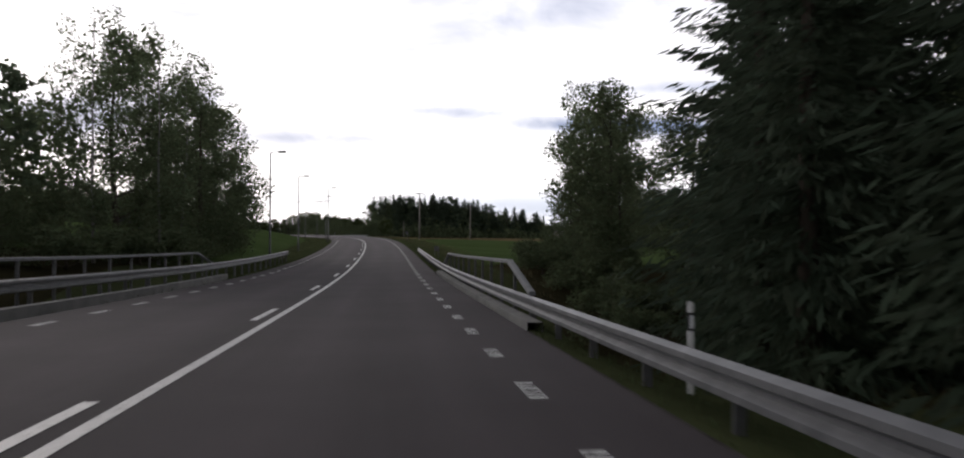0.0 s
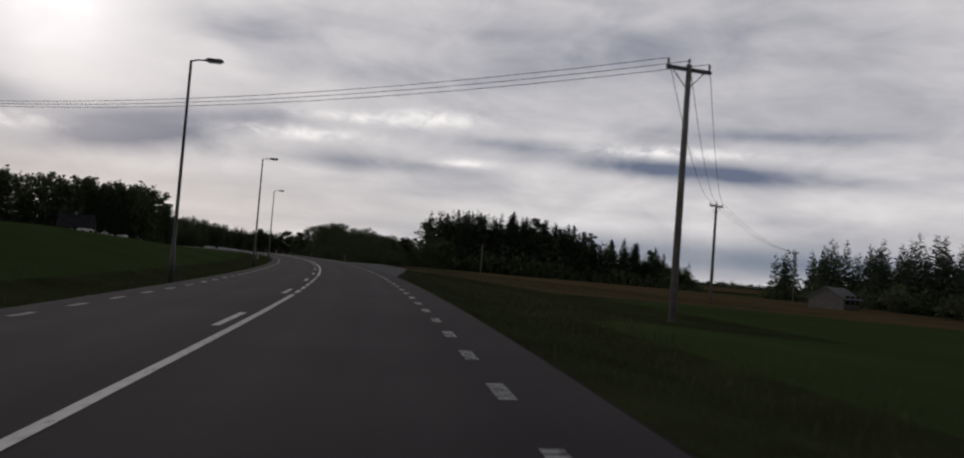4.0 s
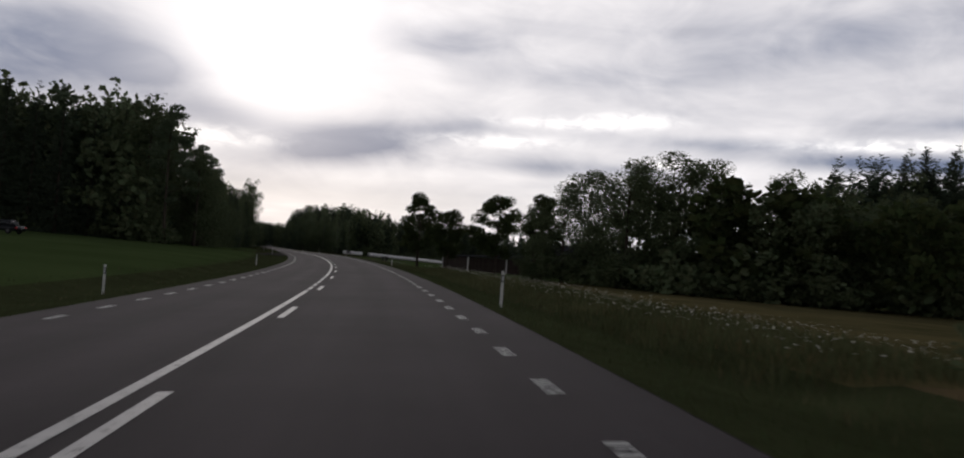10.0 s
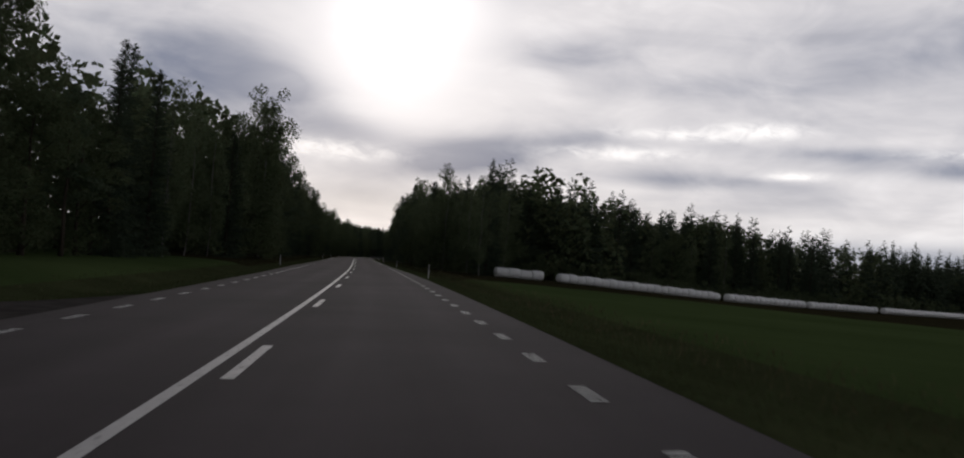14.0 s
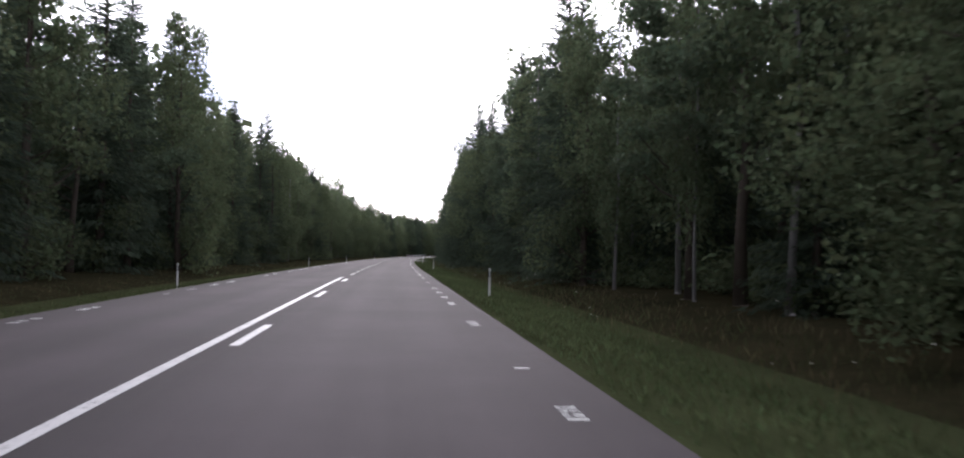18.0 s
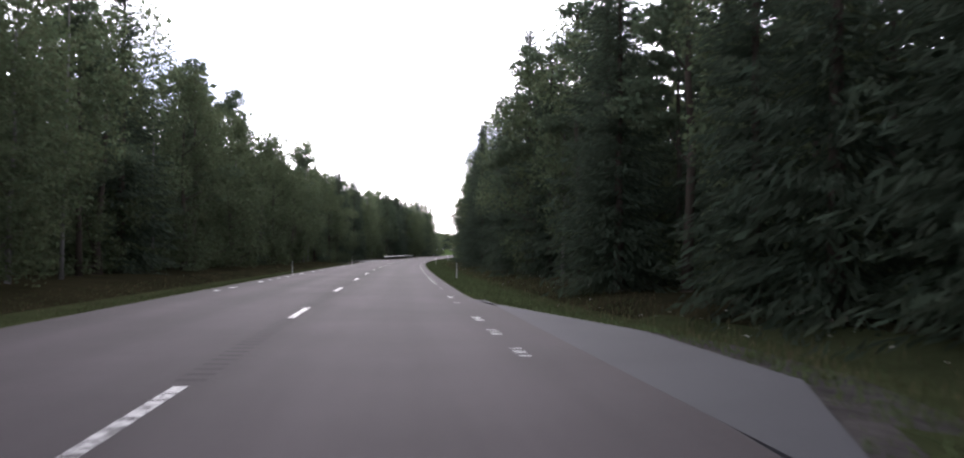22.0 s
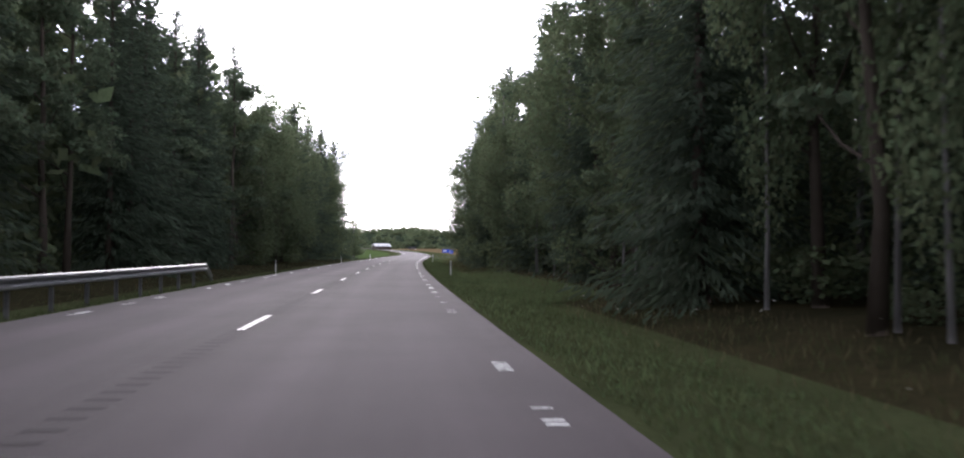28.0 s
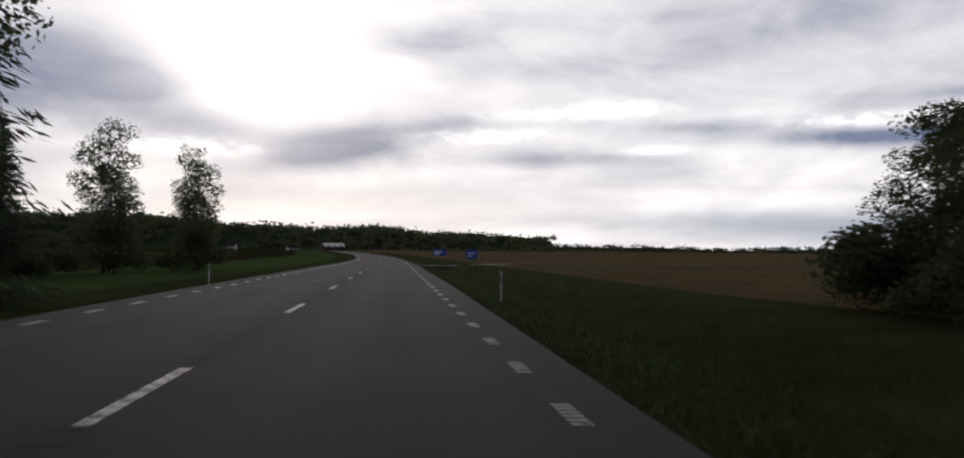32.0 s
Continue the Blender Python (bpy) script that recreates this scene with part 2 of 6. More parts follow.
build_world()
lamp = bpy.data.lights.new("sun", "SUN")
lamp.energy, lamp.angle, lamp.color = 0.3, radians(14), (1.0, 0.95, 0.88)
sun = new("sun", lamp)
_a, _e = radians(SUN_AZ), radians(SUN_EL + 6)
_d = Vector((-math.sin(_a) * math.cos(_e), math.cos(_a) * math.cos(_e), math.sin(_e)))
sun.matrix_world = look(_d * 400, (0, 0, 0))


# ---------- materials ----------
def material(name, low, high, scale=4.0, rough=0.85, metal=0.0, bump_size=0.0, bump_scale=40.0, fine=0.35, worn=None, vary=0.0, island=0.0, coord="Object", spec=None):
    """Two scales of noise between two base colours, with a fine relief."""
    m = bpy.data.materials.new(name)
    m.use_nodes = True
    nt = m.node_tree
    p = nt.nodes["Principled BSDF"]
    co = nt.nodes.new("ShaderNodeTexCoord")
    a = node(nt, "ShaderNodeTexNoise", Scale=scale, Detail=4.0, Roughness=0.6)
    b = node(nt, "ShaderNodeTexNoise", Scale=bump_scale, Detail=3.0, Roughness=0.7)
    for n in (a, b):
        nt.links.new(co.outputs[coord], n.inputs["Vector"])
    f = math_node(nt, "ADD", math_node(nt, "MULTIPLY", a.outputs[0], 1 - fine), math_node(nt, "MULTIPLY", b.outputs[0], fine))
    col = ramp(nt, f, [(0.32, low), (0.68, high)])
    if worn:
        w = node(nt, "ShaderNodeTexNoise", Scale=worn[1], Detail=6.0, Roughness=0.75)
        nt.links.new(co.outputs[coord], w.inputs["Vector"])
        k = ramp(nt, w.outputs[0], [(worn[2], (0, 0, 0)), (worn[2] + 0.08, (1, 1, 1))])
        col = mix(nt, k, col, worn[0])
    if vary or island:
        src = nt.nodes.new("ShaderNodeObjectInfo" if vary else "ShaderNodeNewGeometry")
        rnd = src.outputs["Random" if vary else "Random Per Island"]
        hsv = nt.nodes.new("ShaderNodeHueSaturation")
        amount = vary or island
        nt.links.new(math_node(nt, "ADD", math_node(nt, "MULTIPLY", rnd, 2 * amount), 1 - amount), hsv.inputs["Value"])
        nt.links.new(math_node(nt, "ADD", math_node(nt, "MULTIPLY", rnd, 0.05), 0.475), hsv.inputs["Hue"])
        nt.links.new(col, hsv.inputs["Color"])
        col = hsv.outputs[0]
    nt.links.new(col, p.inputs["Base Color"])
    p.inputs["Roughness"].default_value, p.inputs["Metallic"].default_value = rough, metal
    p.inputs["Specular IOR Level"].default_value = spec if spec is not None else (0.0 if rough >= 0.95 else 0.3)
    if bump_size:
        bp = node(nt, "ShaderNodeBump", Strength=0.6, Distance=bump_size)
        nt.links.new(b.outputs[0], bp.inputs["Height"])
        nt.links.new(bp.outputs[0], p.inputs["Normal"])
    return m


def leaf_material(name, low, high, scale=0.7):
    m = material(name, low, high, scale=scale, rough=0.85, bump_scale=6.0, island=0.18, spec=0.03)
    nt = m.node_tree
    p = nt.nodes["Principled BSDF"]
    tr = nt.nodes.new("ShaderNodeBsdfTranslucent")
    src = p.inputs["Base Color"].links[0].from_socket
    nt.links.new(src, tr.inputs[0])
    ms = node(nt, "ShaderNodeMixShader", Fac=0.32)
    nt.links.new(p.outputs[0], ms.inputs[1])
    nt.links.new(tr.outputs[0], ms.inputs[2])
    nt.links.new(ms.outputs[0], nt.nodes["Material Output"].inputs[0])
    return m


def asphalt_material(name, low, high, lanes=False):
    m = material(name, low, high, scale=0.22, rough=0.9, bump_size=0.004, bump_scale=90.0, fine=0.45, spec=0.2)
    if lanes:
        # wheel tracks polished paler, a dark seam along the middle and long stains; u runs across the road in metres
        nt = m.node_tree
        p = nt.nodes["Principled BSDF"]
        src = p.inputs["Base Color"].links[0].from_socket
        uv = nt.nodes.new("ShaderNodeUVMap")
        uv.uv_map = "way"
        sep = nt.nodes.new("ShaderNodeSeparateXYZ")
        nt.links.new(uv.outputs[0], sep.inputs[0])
        tracks = None
        for u0, wd in ((-3.0, 0.45), (-1.35, 0.45), (1.35, 0.45), (3.0, 0.45)):
            q = math_node(nt, "POWER", math_node(nt, "DIVIDE", math_node(nt, "SUBTRACT", sep.outputs[0], u0), wd), 2.0)
            g = math_node(nt, "POWER", 2.71828, math_node(nt, "MULTIPLY", q, -1.0))
            tracks = g if tracks is None else math_node(nt, "ADD", tracks, g)
        scale = nt.nodes.new("ShaderNodeVectorMath")
        scale.operation = "MULTIPLY"
        scale.inputs[1].default_value = (0.9, 0.035, 1.0)
        nt.links.new(uv.outputs[0], scale.inputs[0])
        streak = node(nt, "ShaderNodeTexNoise", Scale=1.0, Detail=5.0, Roughness=0.6)
        nt.links.new(scale.outputs[0], streak.inputs["Vector"])
        k = math_node(nt, "ADD", math_node(nt, "MULTIPLY", tracks, 0.22), math_node(nt, "MULTIPLY", math_node(nt, "SUBTRACT", streak.outputs[0], 0.5), 0.9))
        seam = math_node(nt, "POWER", 2.71828, math_node(nt, "MULTIPLY", math_node(nt, "POWER", math_node(nt, "DIVIDE", sep.outputs[0], 0.35), 2.0), -1.0))
        k = math_node(nt, "SUBTRACT", k, math_node(nt, "MULTIPLY", seam, 0.22))
        val = nt.nodes.new("ShaderNodeHueSaturation")
        nt.links.new(math_node(nt, "ADD", k, 1.0), val.inputs["Value"])
        nt.links.new(src, val.inputs["Color"])
        nt.links.new(val.outputs[0], p.inputs["Base Color"])
    return m


M = {
    "asphalt": asphalt_material("asphalt", (0.031, 0.0248, 0.0275), (0.058, 0.047, 0.051), True),
    "rail_grey": material("weathered grey steel", (0.13, 0.135, 0.14), (0.22, 0.225, 0.23), scale=3.0, rough=0.7, bump_scale=30, spec=0.3),
    "edge_paint": material("worn edge paint", (0.42, 0.42, 0.41), (0.66, 0.66, 0.64), scale=9, rough=0.8, worn=((0.045, 0.040, 0.042), 7.0, 0.52)),
    "old_asphalt": asphalt_material("old asphalt", (0.048, 0.050, 0.056), (0.072, 0.075, 0.082)),
    "paint": material("road paint", (0.50, 0.49, 0.48), (0.66, 0.65, 0.63), scale=3.0, rough=0.6, bump_scale=60, worn=((0.09, 0.085, 0.085), 9.0, 0.56)),
    "worn_paint": material("worn road paint", (0.42, 0.41, 0.40), (0.58, 0.57, 0.55), scale=3.0, rough=0.6, bump_scale=60, worn=((0.09, 0.085, 0.085), 7.0, 0.47)),
    "groove": material("milled groove", (0.0149, 0.0124, 0.0135), (0.0275, 0.0231, 0.0248), scale=0.5, rough=0.92, bump_scale=60, spec=0.2),
    "far_forest": material("far forest", (0.020, 0.028, 0.018), (0.05, 0.065, 0.04), scale=0.08, rough=1.0, bump_size=0.5, bump_scale=0.6),
    "gravel": material("gravel", (0.042, 0.039, 0.037), (0.095, 0.088, 0.082), scale=1.5, bump_size=0.01, bump_scale=30, rough=0.95),
    "verge": material("verge grass", (0.0306, 0.0382, 0.0179), (0.0663, 0.0765, 0.0357), scale=0.35, bump_size=0.04, bump_scale=9, rough=0.95),
    "meadow": material("meadow grass", (0.0422, 0.0660, 0.0238), (0.0739, 0.1056, 0.0396), scale=0.08, bump_size=0.04, bump_scale=5, rough=0.95),
    "stubble": material("stubble field", (0.085, 0.064, 0.036), (0.162, 0.122, 0.066), scale=0.1, bump_size=0.04, bump_scale=4, rough=0.95),
    "weeds": material("weedy fallow", (0.055, 0.055, 0.025), (0.15, 0.125, 0.06), scale=0.2, bump_size=0.05, bump_scale=4, rough=0.95),
    "forest_floor": material("forest floor", (0.0158, 0.0158, 0.0088), (0.0435, 0.0378, 0.0202), scale=0.4, bump_size=0.05, bump_scale=5, rough=1.0),
    "needles": leaf_material("spruce needles", (0.0369, 0.0520, 0.0369), (0.0861, 0.1107, 0.0710)),
    "pine_needles": leaf_material("pine needles", (0.0622, 0.0878, 0.0561), (0.1391, 0.1732, 0.1037)),
    "leaves": leaf_material("broad leaves", (0.0586, 0.0781, 0.0439), (0.1403, 0.1708, 0.0891)),
    "birch_leaves": leaf_material("birch leaves", (0.0767, 0.1038, 0.0578), (0.1687, 0.2018, 0.1109)),
    "maple_leaves": leaf_material("maple leaves", (0.031, 0.047, 0.019), (0.078, 0.094, 0.037)),
    "bark": material("bark", (0.035, 0.028, 0.022), (0.10, 0.085, 0.07), scale=2.0, bump_size=0.02, bump_scale=12, rough=0.95),
    "birch_bark": material("birch bark", (0.1100, 0.1045, 0.0990), (0.2200, 0.2145, 0.2035), scale=1.5, bump_size=0.005, bump_scale=14, rough=0.8, worn=((0.05, 0.045, 0.04), 3.0, 0.58)),
    "grass": leaf_material("grass blades", (0.0399, 0.0510, 0.0221), (0.0842, 0.1020, 0.0467), scale=0.25),
    "weed_stalks": leaf_material("weed stalks", (0.045, 0.055, 0.024), (0.12, 0.125, 0.062), scale=0.25),
    "fresh_grass": leaf_material("fresh grass", (0.062, 0.085, 0.037), (0.120, 0.152, 0.073), scale=0.3),
    "dry_grass": leaf_material("dry grass", (0.07, 0.062, 0.034), (0.15, 0.13, 0.072), scale=0.25),
    "flowers": material("white umbels", (0.45, 0.44, 0.38), (0.62, 0.6, 0.52), rough=0.9),
    "steel": material("galvanised steel", (0.11, 0.113, 0.118), (0.20, 0.203, 0.208), scale=2.5, rough=0.5, metal=0.4, bump_size=0.001, bump_scale=20, fine=0.2),
    "dull_steel": material("weathered steel", (0.075, 0.076, 0.078), (0.14, 0.14, 0.142), scale=3.0, rough=0.55, metal=0.6, bump_size=0.001, bump_scale=30),
    "white_plastic": material("white plastic", (0.55, 0.55, 0.53), (0.70, 0.70, 0.68), scale=5.0, rough=0.5, bump_scale=30),
    "black_plastic": material("black plastic", (0.015, 0.015, 0.016), (0.03, 0.03, 0.032), scale=5.0, rough=0.5),
    "reflector": material("reflector", (0.55, 0.56, 0.58), (0.7, 0.71, 0.73), scale=20.0, rough=0.25),
    "concrete": material("concrete", (0.13, 0.13, 0.125), (0.25, 0.245, 0.23), scale=1.2, rough=0.9, bump_size=0.004, bump_scale=25),
    "grey_wood": material("weathered wood", (0.13, 0.12, 0.105), (0.26, 0.24, 0.215), scale=3.0, rough=0.9, bump_size=0.004, bump_scale=30),
    "barn_red": material("dark red barn boards", (0.030, 0.012, 0.010), (0.062, 0.022, 0.018), scale=2.0, rough=0.9, bump_size=0.003, bump_scale=25, vary=0.15),
    "dark_wood": material("dark brown boards", (0.022, 0.016, 0.013), (0.048, 0.034, 0.027), scale=2.0, rough=0.9, bump_size=0.003, bump_scale=25, vary=0.15),
    "white_wood": material("white painted wood", (0.42, 0.42, 0.40), (0.58, 0.58, 0.56), scale=3.0, rough=0.7),
    "grey_roof": material("grey sheet roof", (0.025, 0.025, 0.028), (0.05, 0.05, 0.054), scale=0.8, rough=0.95, bump_scale=10),
    "film": material("white silage film", (0.66, 0.67, 0.66), (0.80, 0.81, 0.80), scale=2.0, rough=0.35, bump_size=0.01, bump_scale=6),
    "red": material("red lamp glass", (0.42, 0.02, 0.02), (0.50, 0.03, 0.03), scale=4.0, rough=0.45),
    "blue": material("blue sign face", (0.012, 0.05, 0.33), (0.02, 0.07, 0.42), scale=4.0, rough=0.4),
    "white_paint": material("white lacquer", (0.66, 0.66, 0.65), (0.78, 0.78, 0.77), scale=2.0, rough=0.3, bump_scale=20),
    "rubber": material("rubber", (0.012, 0.012, 0.012), (0.03, 0.03, 0.03), rough=0.9),
    "dark_paint": material("dark car lacquer", (0.012, 0.013, 0.016), (0.022, 0.024, 0.028), scale=2.0, rough=0.25),
    "porcelain": material("insulator", (0.25, 0.20, 0.17), (0.35, 0.28, 0.24), rough=0.3),
}


def glass_material():
    m = bpy.data.materials.new("window glass")
    m.use_nodes = True
    p = m.node_tree.nodes["Principled BSDF"]
    p.inputs["Base Color"].default_value = (0.03, 0.035, 0.04, 1)
    p.inputs["Roughness"].default_value = 0.06
    return m


M["glass"] = glass_material()


# ---------- mesh helpers ----------
def mesh_from(name, verts, faces, mat, mat_ids=None, smooth=False):
    me = bpy.data.meshes.new(name)
    me.from_pydata([tuple(v) for v in verts], [], faces)
    for m in (mat if isinstance(mat, (list, tuple)) else [mat]):
        me.materials.append(M[m] if isinstance(m, str) else m)
    if mat_ids is not None:
        me.polygons.foreach_set("material_index", mat_ids)
    if smooth:
        me.polygons.foreach_set("use_smooth", [True] * len(me.polygons))
    me.update()
    return me


def part(name, bm, mat, parent, label="", smooth=False):
    """Links a bmesh, or a finished mesh, as one object under a thing or a part."""
    if isinstance(bm, bmesh.types.BMesh):
        me = bpy.data.meshes.new(name)
        bm.to_mesh(me)
        bm.free()
        me.materials.append(M[mat])
        if smooth:
            me.polygons.foreach_set("use_smooth", [True] * len(me.polygons))
    else:
        me = bm
    ob = new(name, me)
    ob.parent = parent
    if label:
        ob["label"] = label
    return ob


def thing(name, m, label, category, group="", kind=""):
    ob = new(name)
    ob.empty_display_size = 0.3
    ob.matrix_world = m
    return tagged(ob, label, category, group, kind)


def box(bm, x0, x1, y0, y1, z0, z1, bevel=0.0):
    v = [bm.verts.new(p) for p in ((x0, y0, z0), (x1, y0, z0), (x1, y1, z0), (x0, y1, z0), (x0, y0, z1), (x1, y0, z1), (x1, y1, z1), (x0, y1, z1))]
    fs = [bm.faces.new([v[i] for i in q]) for q in ((3, 2, 1, 0), (4, 5, 6, 7), (0, 1, 5, 4), (1, 2, 6, 5), (2, 3, 7, 6), (3, 0, 4, 7))]
    if bevel:
        bmesh.ops.bevel(bm, geom=list({e for f in fs for e in f.edges}), offset=bevel, segments=2, affect="EDGES")
    return bm


def boxed(*args, bevel=0.0):
    return box(bmesh.new(), *args, bevel=bevel)


def tube(bm, pts, radii, n=8, cap=True):
    """A round tube through points with a radius at each."""
    pts = [Vector(p) for p in pts]
    rings = []
    for i, p in enumerate(pts):
        d = (pts[min(i + 1, len(pts) - 1)] - pts[max(i - 1, 0)]).normalized()
        a = d.orthogonal().normalized()
        if abs(d.z) < 0.98:
            a = d.cross(Vector((0, 0, 1))).normalized()
        b = d.cross(a)
        r = radii[i] if isinstance(radii, (list, tuple)) else radii
        rings.append([bm.verts.new(p + r * (math.cos(2 * math.pi * k / n) * a + math.sin(2 * math.pi * k / n) * b)) for k in range(n)])
    for r0, r1 in zip(rings, rings[1:]):
        for k in range(n):
            bm.faces.new((r0[k], r0[(k + 1) % n], r1[(k + 1) % n], r1[k]))
    if cap:
        bm.faces.new(rings[0][::-1])
        bm.faces.new(rings[-1])
    return bm


def tubed(pts, radii, n=8):
    return tube(bmesh.new(), pts, radii, n)


def sweep(bm, profile, pts, ups=None, cap=True):
    """Sweeps a closed profile of (sideways, up) along level-headed points; sideways is to the right of the way."""
    pts = [Vector(p) for p in pts]
    rings = []
    for i, p in enumerate(pts):
        d = pts[min(i + 1, len(pts) - 1)] - pts[max(i - 1, 0)]
        r = Vector((d.y, -d.x, 0)).normalized()
        rings.append([bm.verts.new(p + a * r + Vector((0, 0, b))) for a, b in profile])
    n = len(profile)
    for r0, r1 in zip(rings, rings[1:]):
        for k in range(n):
            bm.faces.new((r0[k], r0[(k + 1) % n], r1[(k + 1) % n], r1[k]))
    if cap:
        bm.faces.new(rings[0][::-1])
        bm.faces.new(rings[-1])
    bmesh.ops.recalc_face_normals(bm, faces=bm.faces)
    return bm


def on_ground(s, u, turn=0.0):
    """Pose on the ground beside the road: x to the right of the road, y along it."""
    return Matrix.Translation(place(s, u)) @ Matrix.Rotation(at(_head, s) + radians(turn), 4, "Z")


# ---------- ground, one sheet out to the horizon ----------
S_ROWS = [*range(-400, -40, 20), *range(-40, 1260, 4), *range(1260, 2401, 20)]
U_COLS = [-420, -300, -220, -160, -120, -90, -70, -55, -44, -36, -30, -26, -22, -18.5, -16, -14, -12.5, -11.2, -10, -9.2, -8.5, -7.8, -7.1, -6.4, -5.7, -5.2, -4.76, -4.5, -1.5]
U_COLS = U_COLS + [-u for u in reversed(U_COLS)]
ZONES = ["verge", "gravel", "meadow", "stubble", "weeds", "forest_floor"]


def zone(s, u):
    side = 1 if u > 0 else -1
    a = abs(u) - (half_width(s, side) - 4.65)
    if a < 4.9:
        return 1
    if a < (8.6 if 596 < s < 1150 else 9.3):
        return 0
    if 596 < s < (1150 if u > 0 else 1172):
        return 5
    if u > 0:
        if s < 74:
            return 5 if u < 28 and s < 62 else 2
        if s < 205 or 455 < s <= 596:
            return 0 if 172 < s < 205 and a < 20 else 2
        if s < 385:
            return 3 if a > (14 if s < 262 else 10.5) else 0
        if s <= 455:
            return 4
        return (3 if a > 14 else 0) if s < 1900 else 2
    if s < 60 or (s > 505 and a > 24):
        return 5 if a > 13 else 0
    return 2


def build_ground():
    verts, faces, ids = [], [], []
    nu = len(U_COLS)
    for s in S_ROWS:
        for u in U_COLS:
            verts.append(place(s, u + (half_width(s, 1 if u > 0 else -1) - 4.65) * (1 if u > 0 else -1) * (1.0 if 4 < abs(u) < 12 else 0.0)))
    for i in range(len(S_ROWS) - 1):
        for j in range(nu - 1):
            a = i * nu + j
            faces.append((a, a + 1, a + nu + 1, a + nu))
            ids.append(zone((S_ROWS[i] + S_ROWS[i + 1]) / 2, (U_COLS[j] + U_COLS[j + 1]) / 2))
    # the rim: from the strip's outline straight out to a wide circle
    ns = len(S_ROWS)
    rim = [i * nu for i in range(ns)] + [(ns - 1) * nu + j for j in range(1, nu)] + [i * nu + nu - 1 for i in range(ns - 2, -1, -1)] + [j for j in range(nu - 2, 0, -1)]
    mid = Vector((at(_x, 900), at(_y, 900), 0))
    prev = rim
    for k, reach in enumerate((1700, 2400, 4300)):
        ring = []
        for q in rim:
            d = verts[q] - mid
            d.z = 0
            d.normalize()
            p = mid + d * reach
            p.z = (-1.5, -3.0, -6.0)[k] + (10, 17, 28)[k] * max(0.0, d.y) ** 2
            ring.append(len(verts))
            verts.append(p)
        for a in range(len(rim)):
            b = (a + 1) % len(rim)
            faces.append((prev[a], prev[b], ring[b], ring[a]))
            ids.append(3 if k == 0 else 2)
        prev = ring
    me = mesh_from("ground", verts, faces, ZONES, ids, True)
    bm = bmesh.new()
    bm.from_mesh(me)
    bmesh.ops.recalc_face_normals(bm, faces=bm.faces)
    if sum(f.normal.z for f in bm.faces) < 0:
        bmesh.ops.reverse_faces(bm, faces=bm.faces)
    bm.to_mesh(me)
    bm.free()
    tagged(new("ground", me), "rough grass verges, fields and forest floor beside the road", "ground", kind="structure")


build_ground()


# ---------- road ----------
def ribbon(name, s0, s1, left, right, mat, lift=0.0, step=3.0, thick=0.0, cols=2):
    """A strip of the road between two offsets, given as numbers or functions of s."""
    n = max(1, int(round((s1 - s0) / step)))
    verts, faces = [], []
    for i in range(n + 1):
        s = s0 + (s1 - s0) * i / n
        a = left(s) if callable(left) else left
        b = right(s) if callable(right) else right
        for k in range(cols):
            verts.append(place(s, a + (b - a) * k / (cols - 1), lift, True))
    for i in range(n):
        for k in range(cols - 1):
            q = i * cols + k
            faces.append((q, q + 1, q + cols + 1, q + cols))
    if thick:
        for side in (0, cols - 1):
            base = len(verts)
            for i in range(n + 1):
                verts.append(verts[i * cols + side] - Vector((0, 0, thick)))
            for i in range(n):
                q = (i * cols + side, (i + 1) * cols + side, base + i + 1, base + i)
                faces.append(q if side else q[::-1])
    me = mesh_from(name, verts, faces, mat)
    if cols > 2:
        across = []
        for i in range(n + 1):
            s = s0 + (s1 - s0) * i / n
            a = left(s) if callable(left) else left
            b = right(s) if callable(right) else right
            across += [(a + (b - a) * k / (cols - 1), s) for k in range(cols)]
        across += [(4.6, 0.0)] * (len(verts) - len(across))
        layer = me.uv_layers.new(name="way")
        for lp in me.loops:
            layer.data[lp.index].uv = across[lp.vertex_index]
    return me


tagged(new("road", ribbon("road", -390, 2300, lambda s: -min(4.62, half_width(s, -1)), lambda s: min(4.62, half_width(s, 1)), "asphalt", 0, 3, 0.25, 5)), "worn dark grey asphalt country road", "road", kind="structure")
tagged(new("bus_bay", ribbon("bus_bay", 196, 262, 4.63, lambda s: half_width(s, 1), "old_asphalt", -0.004, 2, 0.2)), "paler grey asphalt bay beside the road", "road", kind="structure")
tagged(new("lay_by", ribbon("lay_by", 936, 988, lambda s: -half_width(s, -1), -4.63, "old_asphalt", -0.004, 2, 0.2)), "paler grey asphalt lay-by beside the road", "road", kind="structure")
tagged(new("field_track", ribbon("field_track", 520, 548, lambda s: -half_width(s, -1), -4.63, "gravel", -0.004, 2, 0.2)), "gravel mouth of a field track", "road", kind="structure")
tagged(new("side_road", ribbon("side_road", 812, 834, 4.63, lambda s: half_width(s, 1), "old_asphalt", -0.004, 2, 0.2)), "grey asphalt mouth of a forest track", "road", kind="structure")


